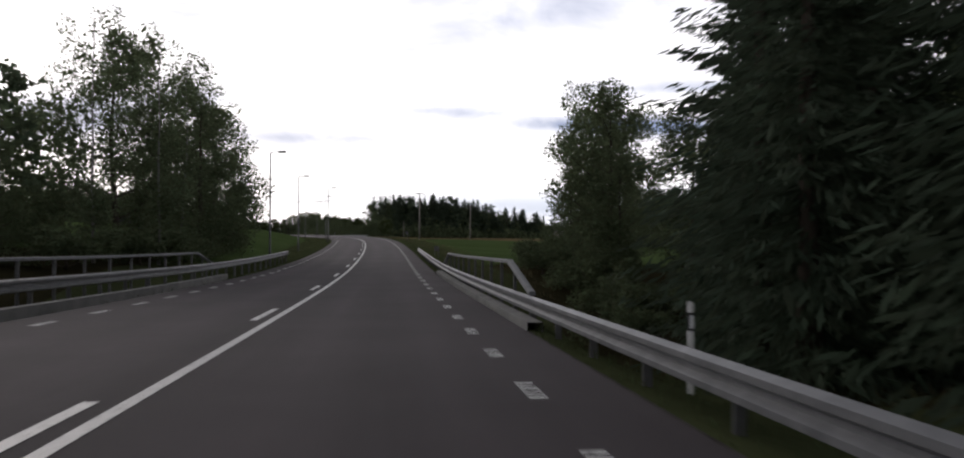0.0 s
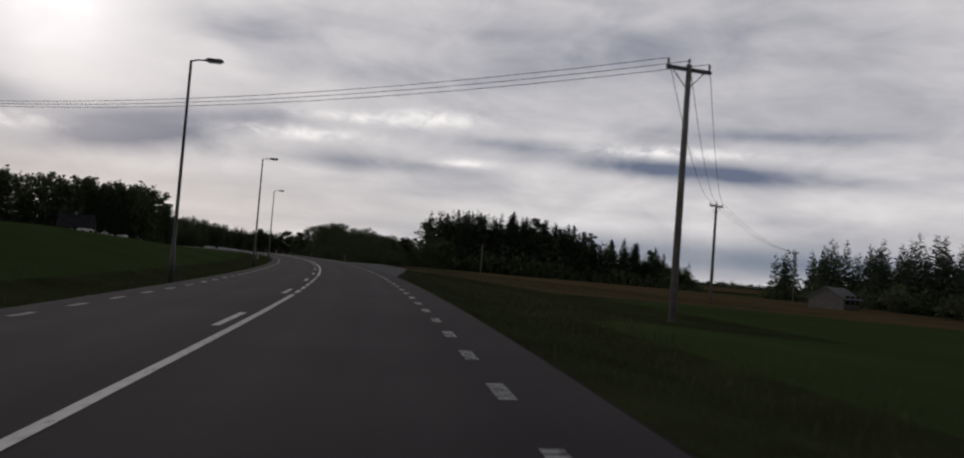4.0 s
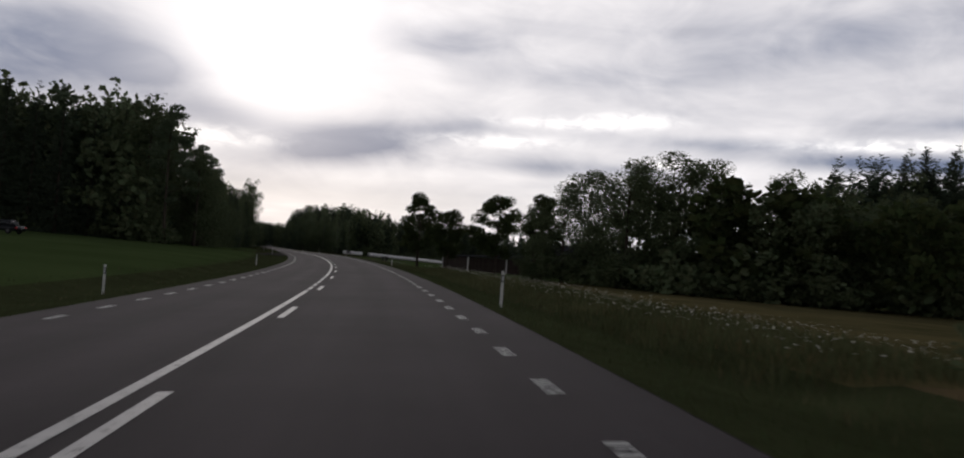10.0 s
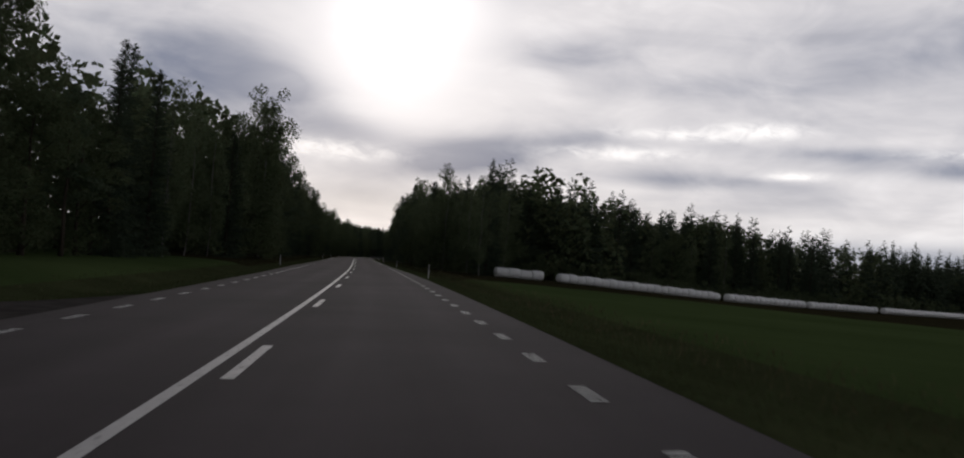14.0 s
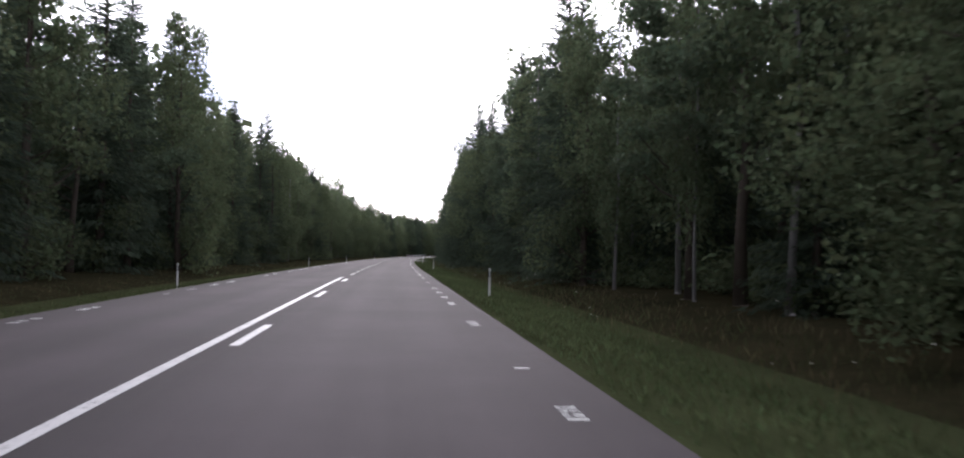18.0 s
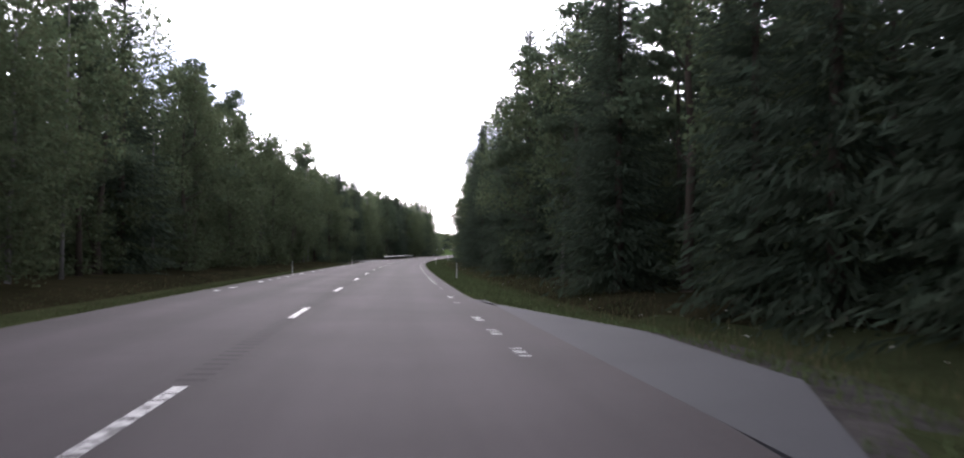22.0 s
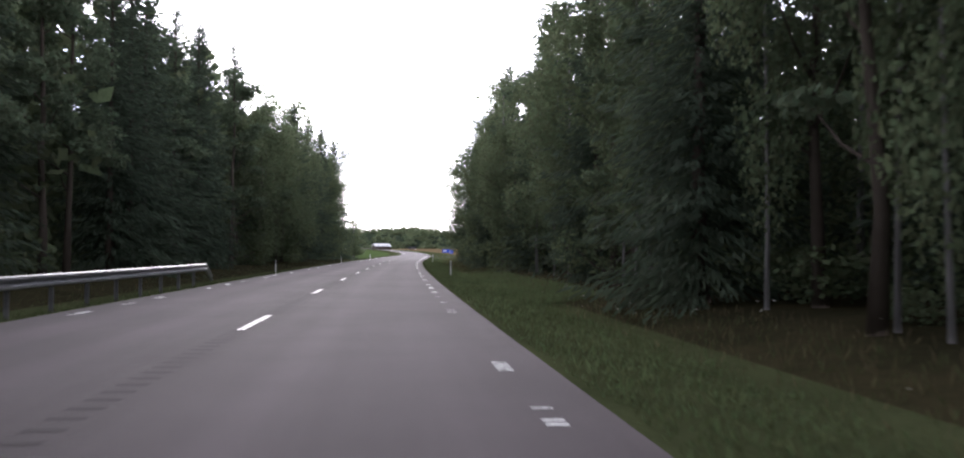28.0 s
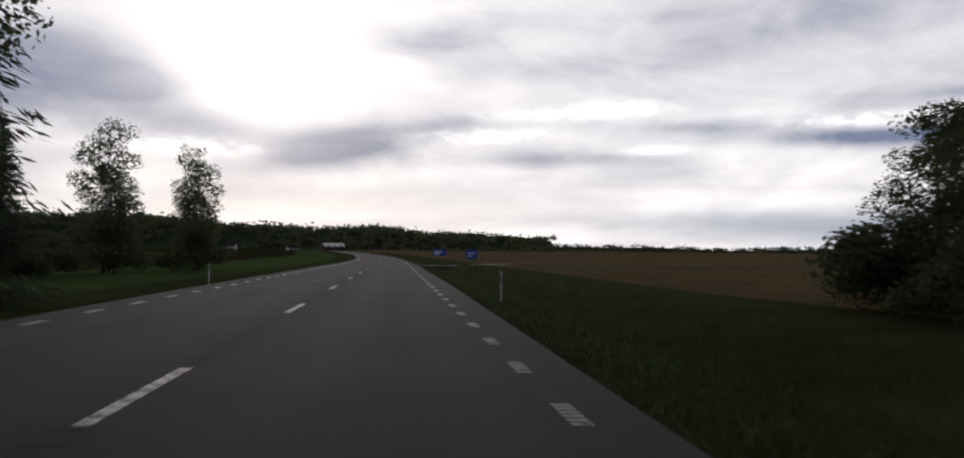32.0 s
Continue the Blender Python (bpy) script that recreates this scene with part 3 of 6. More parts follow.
def lane_on_ground(name, line, mat, label, lift=0.05):
    """A narrow road laid on the ground: (s, u, half width) along it."""
    verts, faces = [], []
    pts = [place(s, u) for s, u, _ in line]
    for i, p in enumerate(pts):
        d = pts[min(i + 1, len(pts) - 1)] - pts[max(i - 1, 0)]
        r = Vector((d.y, -d.x, 0)).normalized()
        for k in (-1, -0.5, 0, 0.5, 1):
            q = p + r * line[i][2] * k
            verts.append(Vector((q.x, q.y, p.z + lift)))
    for i in range(len(pts) - 1):
        for k in range(4):
            q = i * 5 + k
            faces.append((q, q + 5, q + 6, q + 1))
    tagged(new(name, mesh_from(name, verts, faces, mat)), label, "road", kind="structure")


lane_on_ground("side_road", [(516.5, 4.4, 5.0), (516.5, 5.6, 4.2), (516.4, 7.0, 3.3), (516.0, 9.5, 2.5), (515.2, 12.5, 1.8), (514.8, 14.5, 1.2), (514.6, 15.6, 0.5)], "old_asphalt", "narrow asphalt side road to the farm", 0.05)
lane_on_ground("side_road", [(1252.0, 4.4, 7.0), (1252, 6.0, 5.0), (1252.5, 9, 3.5), (1254, 16, 3.0), (1257, 30, 2.8), (1262, 60, 2.8), (1268, 100, 2.8)], "old_asphalt", "pale asphalt side road into the fields", 0.10)


# ---------- road markings ----------
def strips(name, spans, u, w, mat, label):
    verts, faces = [], []
    for s0, s1 in spans:
        n = max(1, int((s1 - s0) / 4))
        base = len(verts)
        for i in range(n + 1):
            s = s0 + (s1 - s0) * i / n
            verts.append(place(s, u - w / 2, 0.006, True))
            verts.append(place(s, u + w / 2, 0.006, True))
        for i in range(n):
            q = base + 2 * i
            faces.append((q, q + 1, q + 3, q + 2))
    return tagged(new(name, mesh_from(name, verts, faces, mat)), label, "road marking", kind="structure")


def dashes(s0, s1, period, length, far_end):
    k = math.ceil((s0 - far_end) / period)
    out = []
    while far_end + k * period < s1:
        e = far_end + k * period
        out.append((e - length, e))
        k += 1
    return out


LINE = 0.17
strips("centre_line", [(-380, 172), (192, 372)], LINE, 0.14, "paint", "solid white painted centre line on asphalt")
strips("centre_line", dashes(-200, 293, 12, 3.2, 7.7) + [(293, 399)], -LINE, 0.14, "paint", "white painted dashes and line on asphalt")
strips("centre_line", dashes(173, 192, 3, 2.0, 1.0), LINE, 0.14, "paint", "short white painted dashes on asphalt")
strips("centre_line", dashes(399, 416, 3, 2.1, 1.0) + [(416, 510)] + dashes(510, 527, 3, 2.75, 1.0) + [(527, 706)], -LINE, 0.14, "paint", "solid white painted centre line on asphalt")
strips("centre_line", dashes(372, 707, 12, 3.2, 7.7), LINE, 0.14, "paint", "white painted dashes on asphalt")
DASHES = dashes(709, 800, 6.6, 3.3, 1.6) + dashes(802, 2200, 12, 3.2, 1.5)
chips = [(a + k * 0.40, a + k * 0.40 + (0.34, 0.37, 0.36)[k % 3]) for a, b in DASHES for k in range(8)]
strips("centre_line", chips, 0.0, 0.14, "worn_paint", "worn white painted centre dashes on asphalt")


def rumble(s0, s1, taken):
    """Milled cross grooves along the middle, between the painted dashes."""
    verts, faces = [], []
    s = s0
    while s < s1:
        if not any(a - 0.2 < s < b + 0.2 for a, b in taken):
            q = len(verts)
            for ds, u in ((0, -0.15), (0, 0.15), (0.12, 0.15), (0.12, -0.15)):
                verts.append(place(s + ds, u, 0.003, True))
            faces.append((q, q + 1, q + 2, q + 3))
        s += 0.42
    tagged(new("rumble_strip", mesh_from("rumble_strip", verts, faces, "groove")), "dark milled grooves along the middle of the road", "road marking", kind="structure")


rumble(712, 1260, DASHES)


def ribbed(name, s0, s1, u, phase):
    """Edge line of metre-long dashes, each made of raised cross ribs."""
    verts, faces = [], []
    s = s0 + phase
    while s < s1:
        keep = 1.0 if s < 600 or s > 1112 else (0.0 if wear.random() < 0.35 else 0.55)
        for k in range(6):
            if wear.random() > keep:
                continue
            a = s + k * 0.172
            b = a + 0.10
            q = len(verts)
            verts += [place(a, u - 0.09, 0.007, True), place(a, u + 0.09, 0.007, True), place(b, u + 0.09, 0.009, True), place(b, u - 0.09, 0.009, True)]
            faces.append((q, q + 1, q + 2, q + 3))
        s += 2.976
    return tagged(new(name, mesh_from(name, verts, faces, "edge_paint")), "worn white ribbed edge dashes on asphalt", "road marking", kind="structure")


EDGE = 3.7
wear = random.Random(12)
ribbed("edge_line", -60, 1700, EDGE, 2.1)
ribbed("edge_line", -60, 1700, -EDGE - 0.05, 1.2)

# ---------- trees ----------
rng = np.random.default_rng(7)


def kites(centres, ways, sides, lengths, widths):
    """Pointed four-cornered leaves: centre, long way, side way, length and width of each."""
    n = len(centres)
    v = np.empty((n, 4, 3))
    v[:, 0] = centres - ways * lengths[:, None] * 0.5
    v[:, 1] = centres + sides * widths[:, None] * 0.5 + ways * lengths[:, None] * 0.08
    v[:, 2] = centres + ways * lengths[:, None] * 0.5
    v[:, 3] = centres - sides * widths[:, None] * 0.5 - ways * lengths[:, None] * 0.05
    return v.reshape(-1, 3)


def unit(v):
    return v / np.maximum(np.linalg.norm(v, axis=-1, keepdims=True), 1e-9)


def mesh_quads(name, v, mat):
    n = len(v) // 4
    me = bpy.data.meshes.new(name)
    me.vertices.add(4 * n)
    me.loops.add(4 * n)
    me.polygons.add(n)
    me.vertices.foreach_set("co", v.astype(np.float32).ravel())
    me.loops.foreach_set("vertex_index", np.arange(4 * n, dtype=np.int32))
    me.polygons.foreach_set("loop_start", np.arange(0, 4 * n, 4, dtype=np.int32))
    me.materials.append(M[mat])
    me.update(calc_edges=True)
    return me


def spruce_leaves(r, dense, m, size, wide, low=0.03, thin=0.0025):
    """Whorls of drooping boughs on a stem one unit high."""
    cs, ws, ss, ls, wd = [], [], [], [], []
    levels = int(44 * dense ** 0.5)
    for i in range(levels):
        f = i / (levels - 1)
        z = low + (0.985 - low) * f
        reach = 0.148 * (1 - f) ** 0.72 * r.uniform(0.85, 1.15) + 0.010
        for k in range(int((9 - 1.5 * f) * dense ** 0.5 + 0.5)):
            a = r.uniform(0, 6.283)
            d = np.array([math.cos(a), math.sin(a), 0])
            z = low + (0.985 - low) * min(1.0, f + r.uniform(-0.55, 0.55) / levels)
            rr = reach * r.uniform(0.65, 1.2)
            droop = -0.35 + 0.75 * f + r.uniform(-0.1, 0.1)
            for j in range(m):
                g = ((j + 0.6) / m) ** 0.8
                fan = r.uniform(-0.30, 0.30) * (0.4 + 0.6 * (1 - g))
                out = d + np.array([-d[1], d[0], 0]) * fan
                c = out * rr * g + np.array([0, 0, z + rr * g * droop + 0.12 * rr * g * g - r.uniform(0, 0.10) * rr])
                w = unit(out + np.array([r.uniform(-0.7, 0.7), r.uniform(-0.7, 0.7), droop - 0.45]))
                s = unit(np.cross(w, [0, 0, 1.0]))
                tilt = r.uniform(0, 3.1416)
                s = s * math.cos(tilt) + np.cross(s, w) * math.sin(tilt)
                cs.append(c), ws.append(w), ss.append(s)
                ls.append(rr * size + 0.008), wd.append(rr * wide * r.uniform(0.7, 1.4) + thin)
    return kites(np.array(cs), np.array(ws), np.array(ss), np.array(ls), np.array(wd))


def lump_leaves(r, lumps, count, size, hang=0.0):
    """Leaves scattered over round lumps (x, y, z, radius, squash)."""
    lumps = np.array(lumps)
    wt = lumps[:, 3] ** 2
    pick = r.choice(len(lumps), count, p=wt / wt.sum())
    d = unit(r.normal(0, 1, (count, 3)))
    rad = lumps[pick, 3] * r.uniform(0.35, 1.1, count) ** 0.6
    c = lumps[pick, :3] + d * rad[:, None] * np.stack([np.ones(count), np.ones(count), lumps[pick, 4]], 1)
    w = unit(r.normal(0, 1, (count, 3)) + np.array([0, 0, -hang]))
    s = unit(np.cross(w, r.normal(0, 1, (count, 3))))
    ln = size * r.uniform(0.6, 1.5, count)
    return kites(c, w, s, ln, ln * r.uniform(0.5, 0.8, count))


def crown_lumps(kind, r):
    out = []
    if kind == "birch":
        for i in range(34):
            f = (i + r.uniform(0, 1)) / 34
            z = 0.16 + 0.82 * f
            rad = 0.135 * math.sin(math.pi * min(1, (1 - f) * 0.86 + 0.14)) ** 0.8 + 0.015
            a = r.uniform(0, 6.283)
            q = rad * r.uniform(0.2, 0.95)
            out.append((q * math.cos(a), q * math.sin(a), z, r.uniform(0.04, 0.075) * (1.1 - 0.5 * f), 1.3))
    elif kind == "pine":
        for i in range(24):
            f = (i + r.uniform(0, 1)) / 24
            z = 0.30 + 0.67 * f
            rad = 0.17 * (1 - f) ** 0.55 + 0.02
            a = r.uniform(0, 6.283)
            q = rad * r.uniform(0.3, 1.0)
            out.append((q * math.cos(a), q * math.sin(a), z, r.uniform(0.04, 0.065), 0.55))
    elif kind == "maple":
        for i in range(46):
            f = (i + r.uniform(0, 1)) / 46
            z = 0.25 + 0.70 * f
            rad = 0.33 * math.sin(math.pi * (0.14 + 0.80 * f)) ** 0.7
            a = r.uniform(0, 6.283)
            q = rad * r.uniform(0.35, 1.0)
            out.append((q * math.cos(a), q * math.sin(a), z, r.uniform(0.06, 0.10), 0.75))
    elif kind == "broad":
        for i in range(38):
            f = (i + r.uniform(0, 1)) / 38
            z = 0.04 + 0.91 * f
            rad = 0.25 * math.sin(math.pi * (0.27 + 0.65 * f)) ** 0.7
            a = r.uniform(0, 6.283)
            q = rad * r.uniform(0.2, 1.0)
            out.append((q * math.cos(a), q * math.sin(a), z, r.uniform(0.055, 0.09), 0.95))
    else:  # bush
        for i in range(16):
            a = r.uniform(0, 6.283)
            q = 0.5 * r.uniform(0, 1) ** 0.6
            z = 0.15 + 0.62 * r.uniform(0, 1) * (1.15 - q)
            out.append((q * math.cos(a), q * math.sin(a), z, r.uniform(0.14, 0.22), 0.9))
    return out


KINDS = {
    # kind: leaf material, bark, leaves, leaf size for a one-unit tree, trunk radius, hang
    "spruce": ("needles", "bark", 0, 0, 0.011, 0),
    "pine": ("pine_needles", "bark", 5000, 0.0135, 0.0095, 0),
    "birch": ("birch_leaves", "birch_bark", 5600, 0.0128, 0.0044, 0.9),
    "maple": ("maple_leaves", "bark", 12500, 0.0215, 0.020, 0.3),
    "broad": ("leaves", "bark", 8600, 0.0138, 0.013, 0.2),
    "bush": ("leaves", "bark", 2600, 0.040, 0.02, 0.1),
}
LABELS = {
    "spruce": ("spruce_tree", "dark green spruce with drooping boughs down to the ground", "spruce tree"),
    "pine": ("pine_tree", "pine with a bare brown stem and a high green crown", "pine tree"),
    "birch": ("birch_tree", "slender birch with a white stem and hanging green leaves", "birch tree"),
    "maple": ("maple_tree", "broad maple with a dark trunk and an open dark crown", "maple tree"),
    "broad": ("deciduous_tree", "leafy green deciduous tree with branches down to the ground", "tree"),
    "bush": ("bush", "dense green bush standing in the grass", "bush"),
}
_shapes, _plain = {}, {}


def plain_leaves(kind, variant, level):
    """Leaf corners of a one-unit tree; a lower level has fewer, larger leaves."""
    key = (kind, variant, level)
    if key not in _plain:
        r = np.random.default_rng(hash_of(kind) + 31 * variant)
        if kind == "spruce":
            _plain[key] = spruce_leaves(r, *((1.0, 31, 0.10, 0.015, 0.03, 0.0017), (0.33, 4, 0.55, 0.25), (0.10, 3, 0.7, 0.3), (0.5, 6, 0.36, 0.16))[level])
        else:
            _, _, count, size, _, hang = KINDS[kind]
            lumps = crown_lumps(kind, r)
            if level == 0:
                count, size = int(count * 1.35), size * 0.76
            _plain[key] = lump_leaves(r, lumps, int(count * ((1.0, 0.026, 0.012, 0.075) if kind != "bush" else (1.0, 0.026, 0.020, 0.12, 0.38))[level]), size * ((1.0, 5.0, 7.6, 3.0) if kind != "bush" else (1.0, 5.0, 6.0, 2.3, 1.25))[level], hang)
    return _plain[key]


def hash_of(text):
    return sum((i + 1) * ord(c) for i, c in enumerate(text))


def tree_shape(kind, variant):
    key = (kind, variant)
    if key in _shapes:
        return _shapes[key]
    r = np.random.default_rng(hash_of(kind) + 31 * variant)
    leaf, bark, count, size, rad, hang = KINDS[kind]
    lumps = [] if kind == "spruce" else crown_lumps(kind, r)
    v = plain_leaves(kind, variant, 0)
    if kind == "spruce":
        v = np.concatenate([v, spruce_leaves(np.random.default_rng(40 + variant), 1.0, 11, 0.18, 0.036) * np.array([0.74, 0.74, 0.98])])
    else:
        core = [(x * 0.85, y * 0.85, z, rr * 0.8, q) for x, y, z, rr, q in lumps]
        v = np.concatenate([v, lump_leaves(np.random.default_rng(3 + variant), core, {"maple": 500, "birch": 160}.get(kind, 1200), size * {"birch": 1.6, "maple": 2.4}.get(kind, 1.45), hang)])
    crown = mesh_quads("crown", v, leaf)
    shapes = [("crown", crown)]
    top = {"spruce": 0.97, "pine": 0.95, "birch": 0.93, "maple": 0.62, "broad": 0.8, "bush": 0.3}[kind]
    q = np.random.default_rng(5 + variant)
    bend = q.normal(0, 0.006, (7, 2)).cumsum(0) * (0.3 if kind == "spruce" else 1.0)
    stem = [Vector((bend[i][0], bend[i][1], top * i / 6 - (0.02 if i == 0 else 0))) for i in range(7)]
    bm = bmesh.new()
    tube(bm, stem, [rad * (1.35 if i == 0 else 1.0) * (1 - 0.88 * i / 6) + 0.0006 for i in range(7)], 7)
    shapes.append(("trunk", _mesh(bm, "trunk", bark)))
    if lumps:
        bm = bmesh.new()
        chosen = lumps[:: 3 if kind != "maple" else 2]
        for x, y, z, rr, _ in chosen:
            f = max(0.06, min(0.9, (z - 0.45 * math.hypot(x, y) - 0.05) / top))
            i = min(5, int(f * 6))
            root = stem[i].lerp(stem[i + 1], f * 6 - i)
            tip = Vector((x, y, z))
            kink = root.lerp(tip, 0.5) + Vector((0, 0, -0.015 if kind != "birch" else 0.01))
            w = rad * 0.42 * (1 - 0.7 * f)
            tube(bm, [root, kink, tip], [w, w * 0.7, w * 0.2], 5, False)
        shapes.append(("branchwork", _mesh(bm, "branchwork", bark if kind != "birch" else "bark")))
    _shapes[key] = shapes
    return shapes


def _mesh(bm, name, mat):
    me = bpy.data.meshes.new(name)
    bm.to_mesh(me)
    bm.free()
    me.materials.append(M[mat])
    me.polygons.foreach_set("use_smooth", [True] * len(me.polygons))
    return me


def tree(kind, variant, s, u, height, turn=0.0, wide=1.0, label="", group="", p=None):
    name, text, cat = LABELS[kind]
    p = place(s, u, -0.05) if p is None else p
    m = Matrix.LocRotScale(p, Euler((0, 0, turn)), (height * wide, height * wide, height))
    ob = thing(name, m, label or text, cat, group)
    for pname, me in tree_shape(kind, variant):
        part(pname, me, None, ob)
    return ob


def woods(name, spots, label, level=1, kinds=("spruce", "broad", "birch", "pine")):
    """A stand seen from outside as one mass: spots of (kind, variant, point, height, wide)."""
    by = {}
    for kind, variant, p, h, wide in spots:
        v = plain_leaves(kind, variant, level)
        a = rng.uniform(0, 6.283)
        c, s_ = math.cos(a), math.sin(a)
        w = np.empty_like(v)
        w[:, 0] = (v[:, 0] * c - v[:, 1] * s_) * h * wide + p[0]
        w[:, 1] = (v[:, 0] * s_ + v[:, 1] * c) * h * wide + p[1]
        w[:, 2] = v[:, 2] * h + p[2]
        by.setdefault(KINDS[kind][0], []).append(w)
    mats = list(by)
    v = np.concatenate([x for m in mats for x in by[m]])
    ids = np.concatenate([np.full(sum(len(x) for x in by[m]) // 4, i, dtype=np.int32) for i, m in enumerate(mats)])
    me = mesh_quads(name, v, mats[0])
    for m in mats[1:]:
        me.materials.append(M[m])
    me.polygons.foreach_set("material_index", ids)
    return tagged(new(name, me), label, "woods", kind="stuff")


def pick(mixture):
    k = list(mixture)
    w = np.array([mixture[i] for i in k], float)
    return k[int(rng.choice(len(k), p=w / w.sum()))]


EDGE_BIRCHES = [(689.5, 10.6), (938.7, 10.1), (939.8, 10.3), (942.2, 10.6), (1027.3, 10.0), (1029.0, 10.1), (1034.4, 10.3), (1043.6, 10.2), (1045.6, 10.3), (1046.8, 10.1), (1062.5, 10.2)]


def row_of_trees(s0, s1, u, gap, mixture, h0, h1, group, jitter=1.2):
    s = s0
    while s < s1:
        kind = pick(mixture)
        uu = u(s) if callable(u) else u
        if kind == "spruce" and 9 < uu < 14 and any(-3.0 < q - s < 3.6 for q, _ in EDGE_BIRCHES):
            kind = "pine"
        h = rng.uniform(h0, h1) * {"broad": 0.8, "pine": 0.9}.get(kind, 1.0)
        tree(kind, int(rng.integers(3)), s + rng.uniform(-0.8, 0.8), uu + rng.uniform(-jitter, jitter), h, rng.uniform(0, 6.283), rng.uniform(0.95, 1.3), group=group)
        s += gap * rng.uniform(0.75, 1.25)


def stand(s0, s1, u0, u1, gap, mixture, h0, h1):
    """Spots for a stand between two lines along the road."""
    out = []
    s = s0
    while s < s1:
        a = u0(s) if callable(u0) else u0
        b = u1(s) if callable(u1) else u1
        n = max(1, int(abs(b - a) / gap))
        for i in range(n):
            u = a + (b - a) * (i + rng.uniform(0.1, 0.9)) / n
            kind = pick(mixture)
            out.append((kind, int(rng.integers(3)), place(s + rng.uniform(-gap, gap) / 2, u, -0.1), rng.uniform(h0, h1), rng.uniform(1.0, 1.35)))
            if i < 2:
                out.append(("bush", int(rng.integers(3)), place(s + rng.uniform(-gap, gap) / 2, u, -0.2), rng.uniform(2.5, 5), rng.uniform(0.9, 1.2)))
        s += gap
    return out


LEFT = {"spruce": 2.2, "pine": 1.0, "birch": 2.4, "broad": 3.4}
FOREST = {"spruce": 6, "birch": 2.2, "pine": 1.6, "broad": 1.8}
MIXED = {"spruce": 2.5, "birch": 2.5, "broad": 3, "pine": 1.2}

# the long forest on both sides
row_of_trees(612, 660, -12.6, 3.8, MIXED, 15, 18.5, "trees along the forest edge")
row_of_trees(660, 1040, -12.6, 3.8, LEFT, 13.5, 17.8, "trees along the forest edge")
row_of_trees(1040, 1095, -12.6, 3.8, LEFT, 16.5, 19.5, "trees along the forest edge")
row_of_trees(1095, 1130, -12.6, 3.8, LEFT, 18, 21, "trees along the forest edge")
row_of_trees(1130, 1175, lambda s: -12.6 + 0.5 * bump(s, 1140, 1165, 1190, 1220), 3.4, LEFT, 19.5, 22.5, "trees along the forest edge")
row_of_trees(612, 684, lambda s: 13.5 - 1.7 * bump(s, 610, 650, 700, 800), 3.6, MIXED, 9, 14, "trees along the forest edge")
row_of_trees(684, 1095, 11.6, 3.8, FOREST, 13.5, 18.5, "trees along the forest edge")
row_of_trees(1095, 1136, 11.8, 3.4, {"spruce": 4, "broad": 2.5, "birch": 0.5}, 17.5, 21, "trees along the forest edge")
for i, (s, u) in enumerate(EDGE_BIRCHES):
    tree("birch", i % 3, s + 0.6, u + 0.7, 16.0 + 0.7 * (i % 4), i * 1.7, 0.62, "tall birch with a bare white stem at the forest edge", "birches at the forest edge")
woods("woods", stand(606, 664, -15.5, -28, 4.2, LEFT, 14, 18), "dense mixed forest behind the roadside trees", 3)
woods("woods", stand(664, 1040, -15.5, -31, 4.2, LEFT, 14, 18.5) + stand(1040, 1176, -15.5, -31, 4.0, LEFT, 16, 20), "dense mixed forest behind the roadside trees", 3)
row_of_trees(626, 690, 14.6, 3.6, {"spruce": 3, "broad": 2}, 10, 13, "trees along the forest edge")
row_of_trees(621, 690, 17.6, 3.9, MIXED, 10, 13.5, "trees along the forest edge")
row_of_trees(690, 1132, 15.4, 5.2, FOREST, 15, 19, "trees along the forest edge")
woods("woods", stand(629, 690, 20, 33, 3.5, MIXED, 11.5, 14.5), "mixed forest behind the roadside trees", 3)
woods("woods", stand(690, 1140, 18.5, 32, 4.2, FOREST, 15, 19.5), "dense mixed forest behind the roadside trees", 3)
for side_u, level in ((-14.2, 3), (13.6, 4)):
    woods("undergrowth", [("bush", int(rng.integers(3)), place(s, side_u + rng.uniform(-1, 1), -0.3), rng.uniform(1.5, 3.5), rng.uniform(0.9, 1.5)) for s in np.arange(606 if side_u < 0 else 620, 1138, 2.6)], "dark leafy undergrowth under the trees", level)

woods("woods", [("bush", int(rng.integers(3)), place(s + rng.uniform(-2, 2), u + rng.uniform(-2, 2), -0.4), rng.uniform(7, 13), rng.uniform(0.7, 1.0)) for s in np.arange(690, 1136, 4.5) for u in (-31, -25, 23, 29)], "dark leafy depth of the forest", 3)

woods("woods", [("bush", int(rng.integers(3)), place(s + rng.uniform(-2, 2), u + rng.uniform(-2, 2), -0.4), rng.uniform(13, 17), rng.uniform(0.6, 0.9)) for s in np.arange(690, 1120, 5) for u in (-37, 35, 41)], "dark leafy depth of the forest", 3)

for s, u, h in ((1149, 17.6, 17.5), (1146, 16.6, 18.5), (1153, 19.6, 16.5), (1157, 21.8, 15), (1151, 20.5, 17), (1142, 14.8, 18.5), (1139, 14.2, 19)):
    tree("spruce", int(s) % 3, s, u, h, s, 1.15, group="trees along the forest edge")
woods("woods", [("bush", k % 3, place(1138 + 1.6 * k, 19.5 + 0.5 * k + rng.uniform(-1, 1), -0.3), rng.uniform(7, 11), 0.8) for k in range(14)], "dark leafy end of the forest", 3)

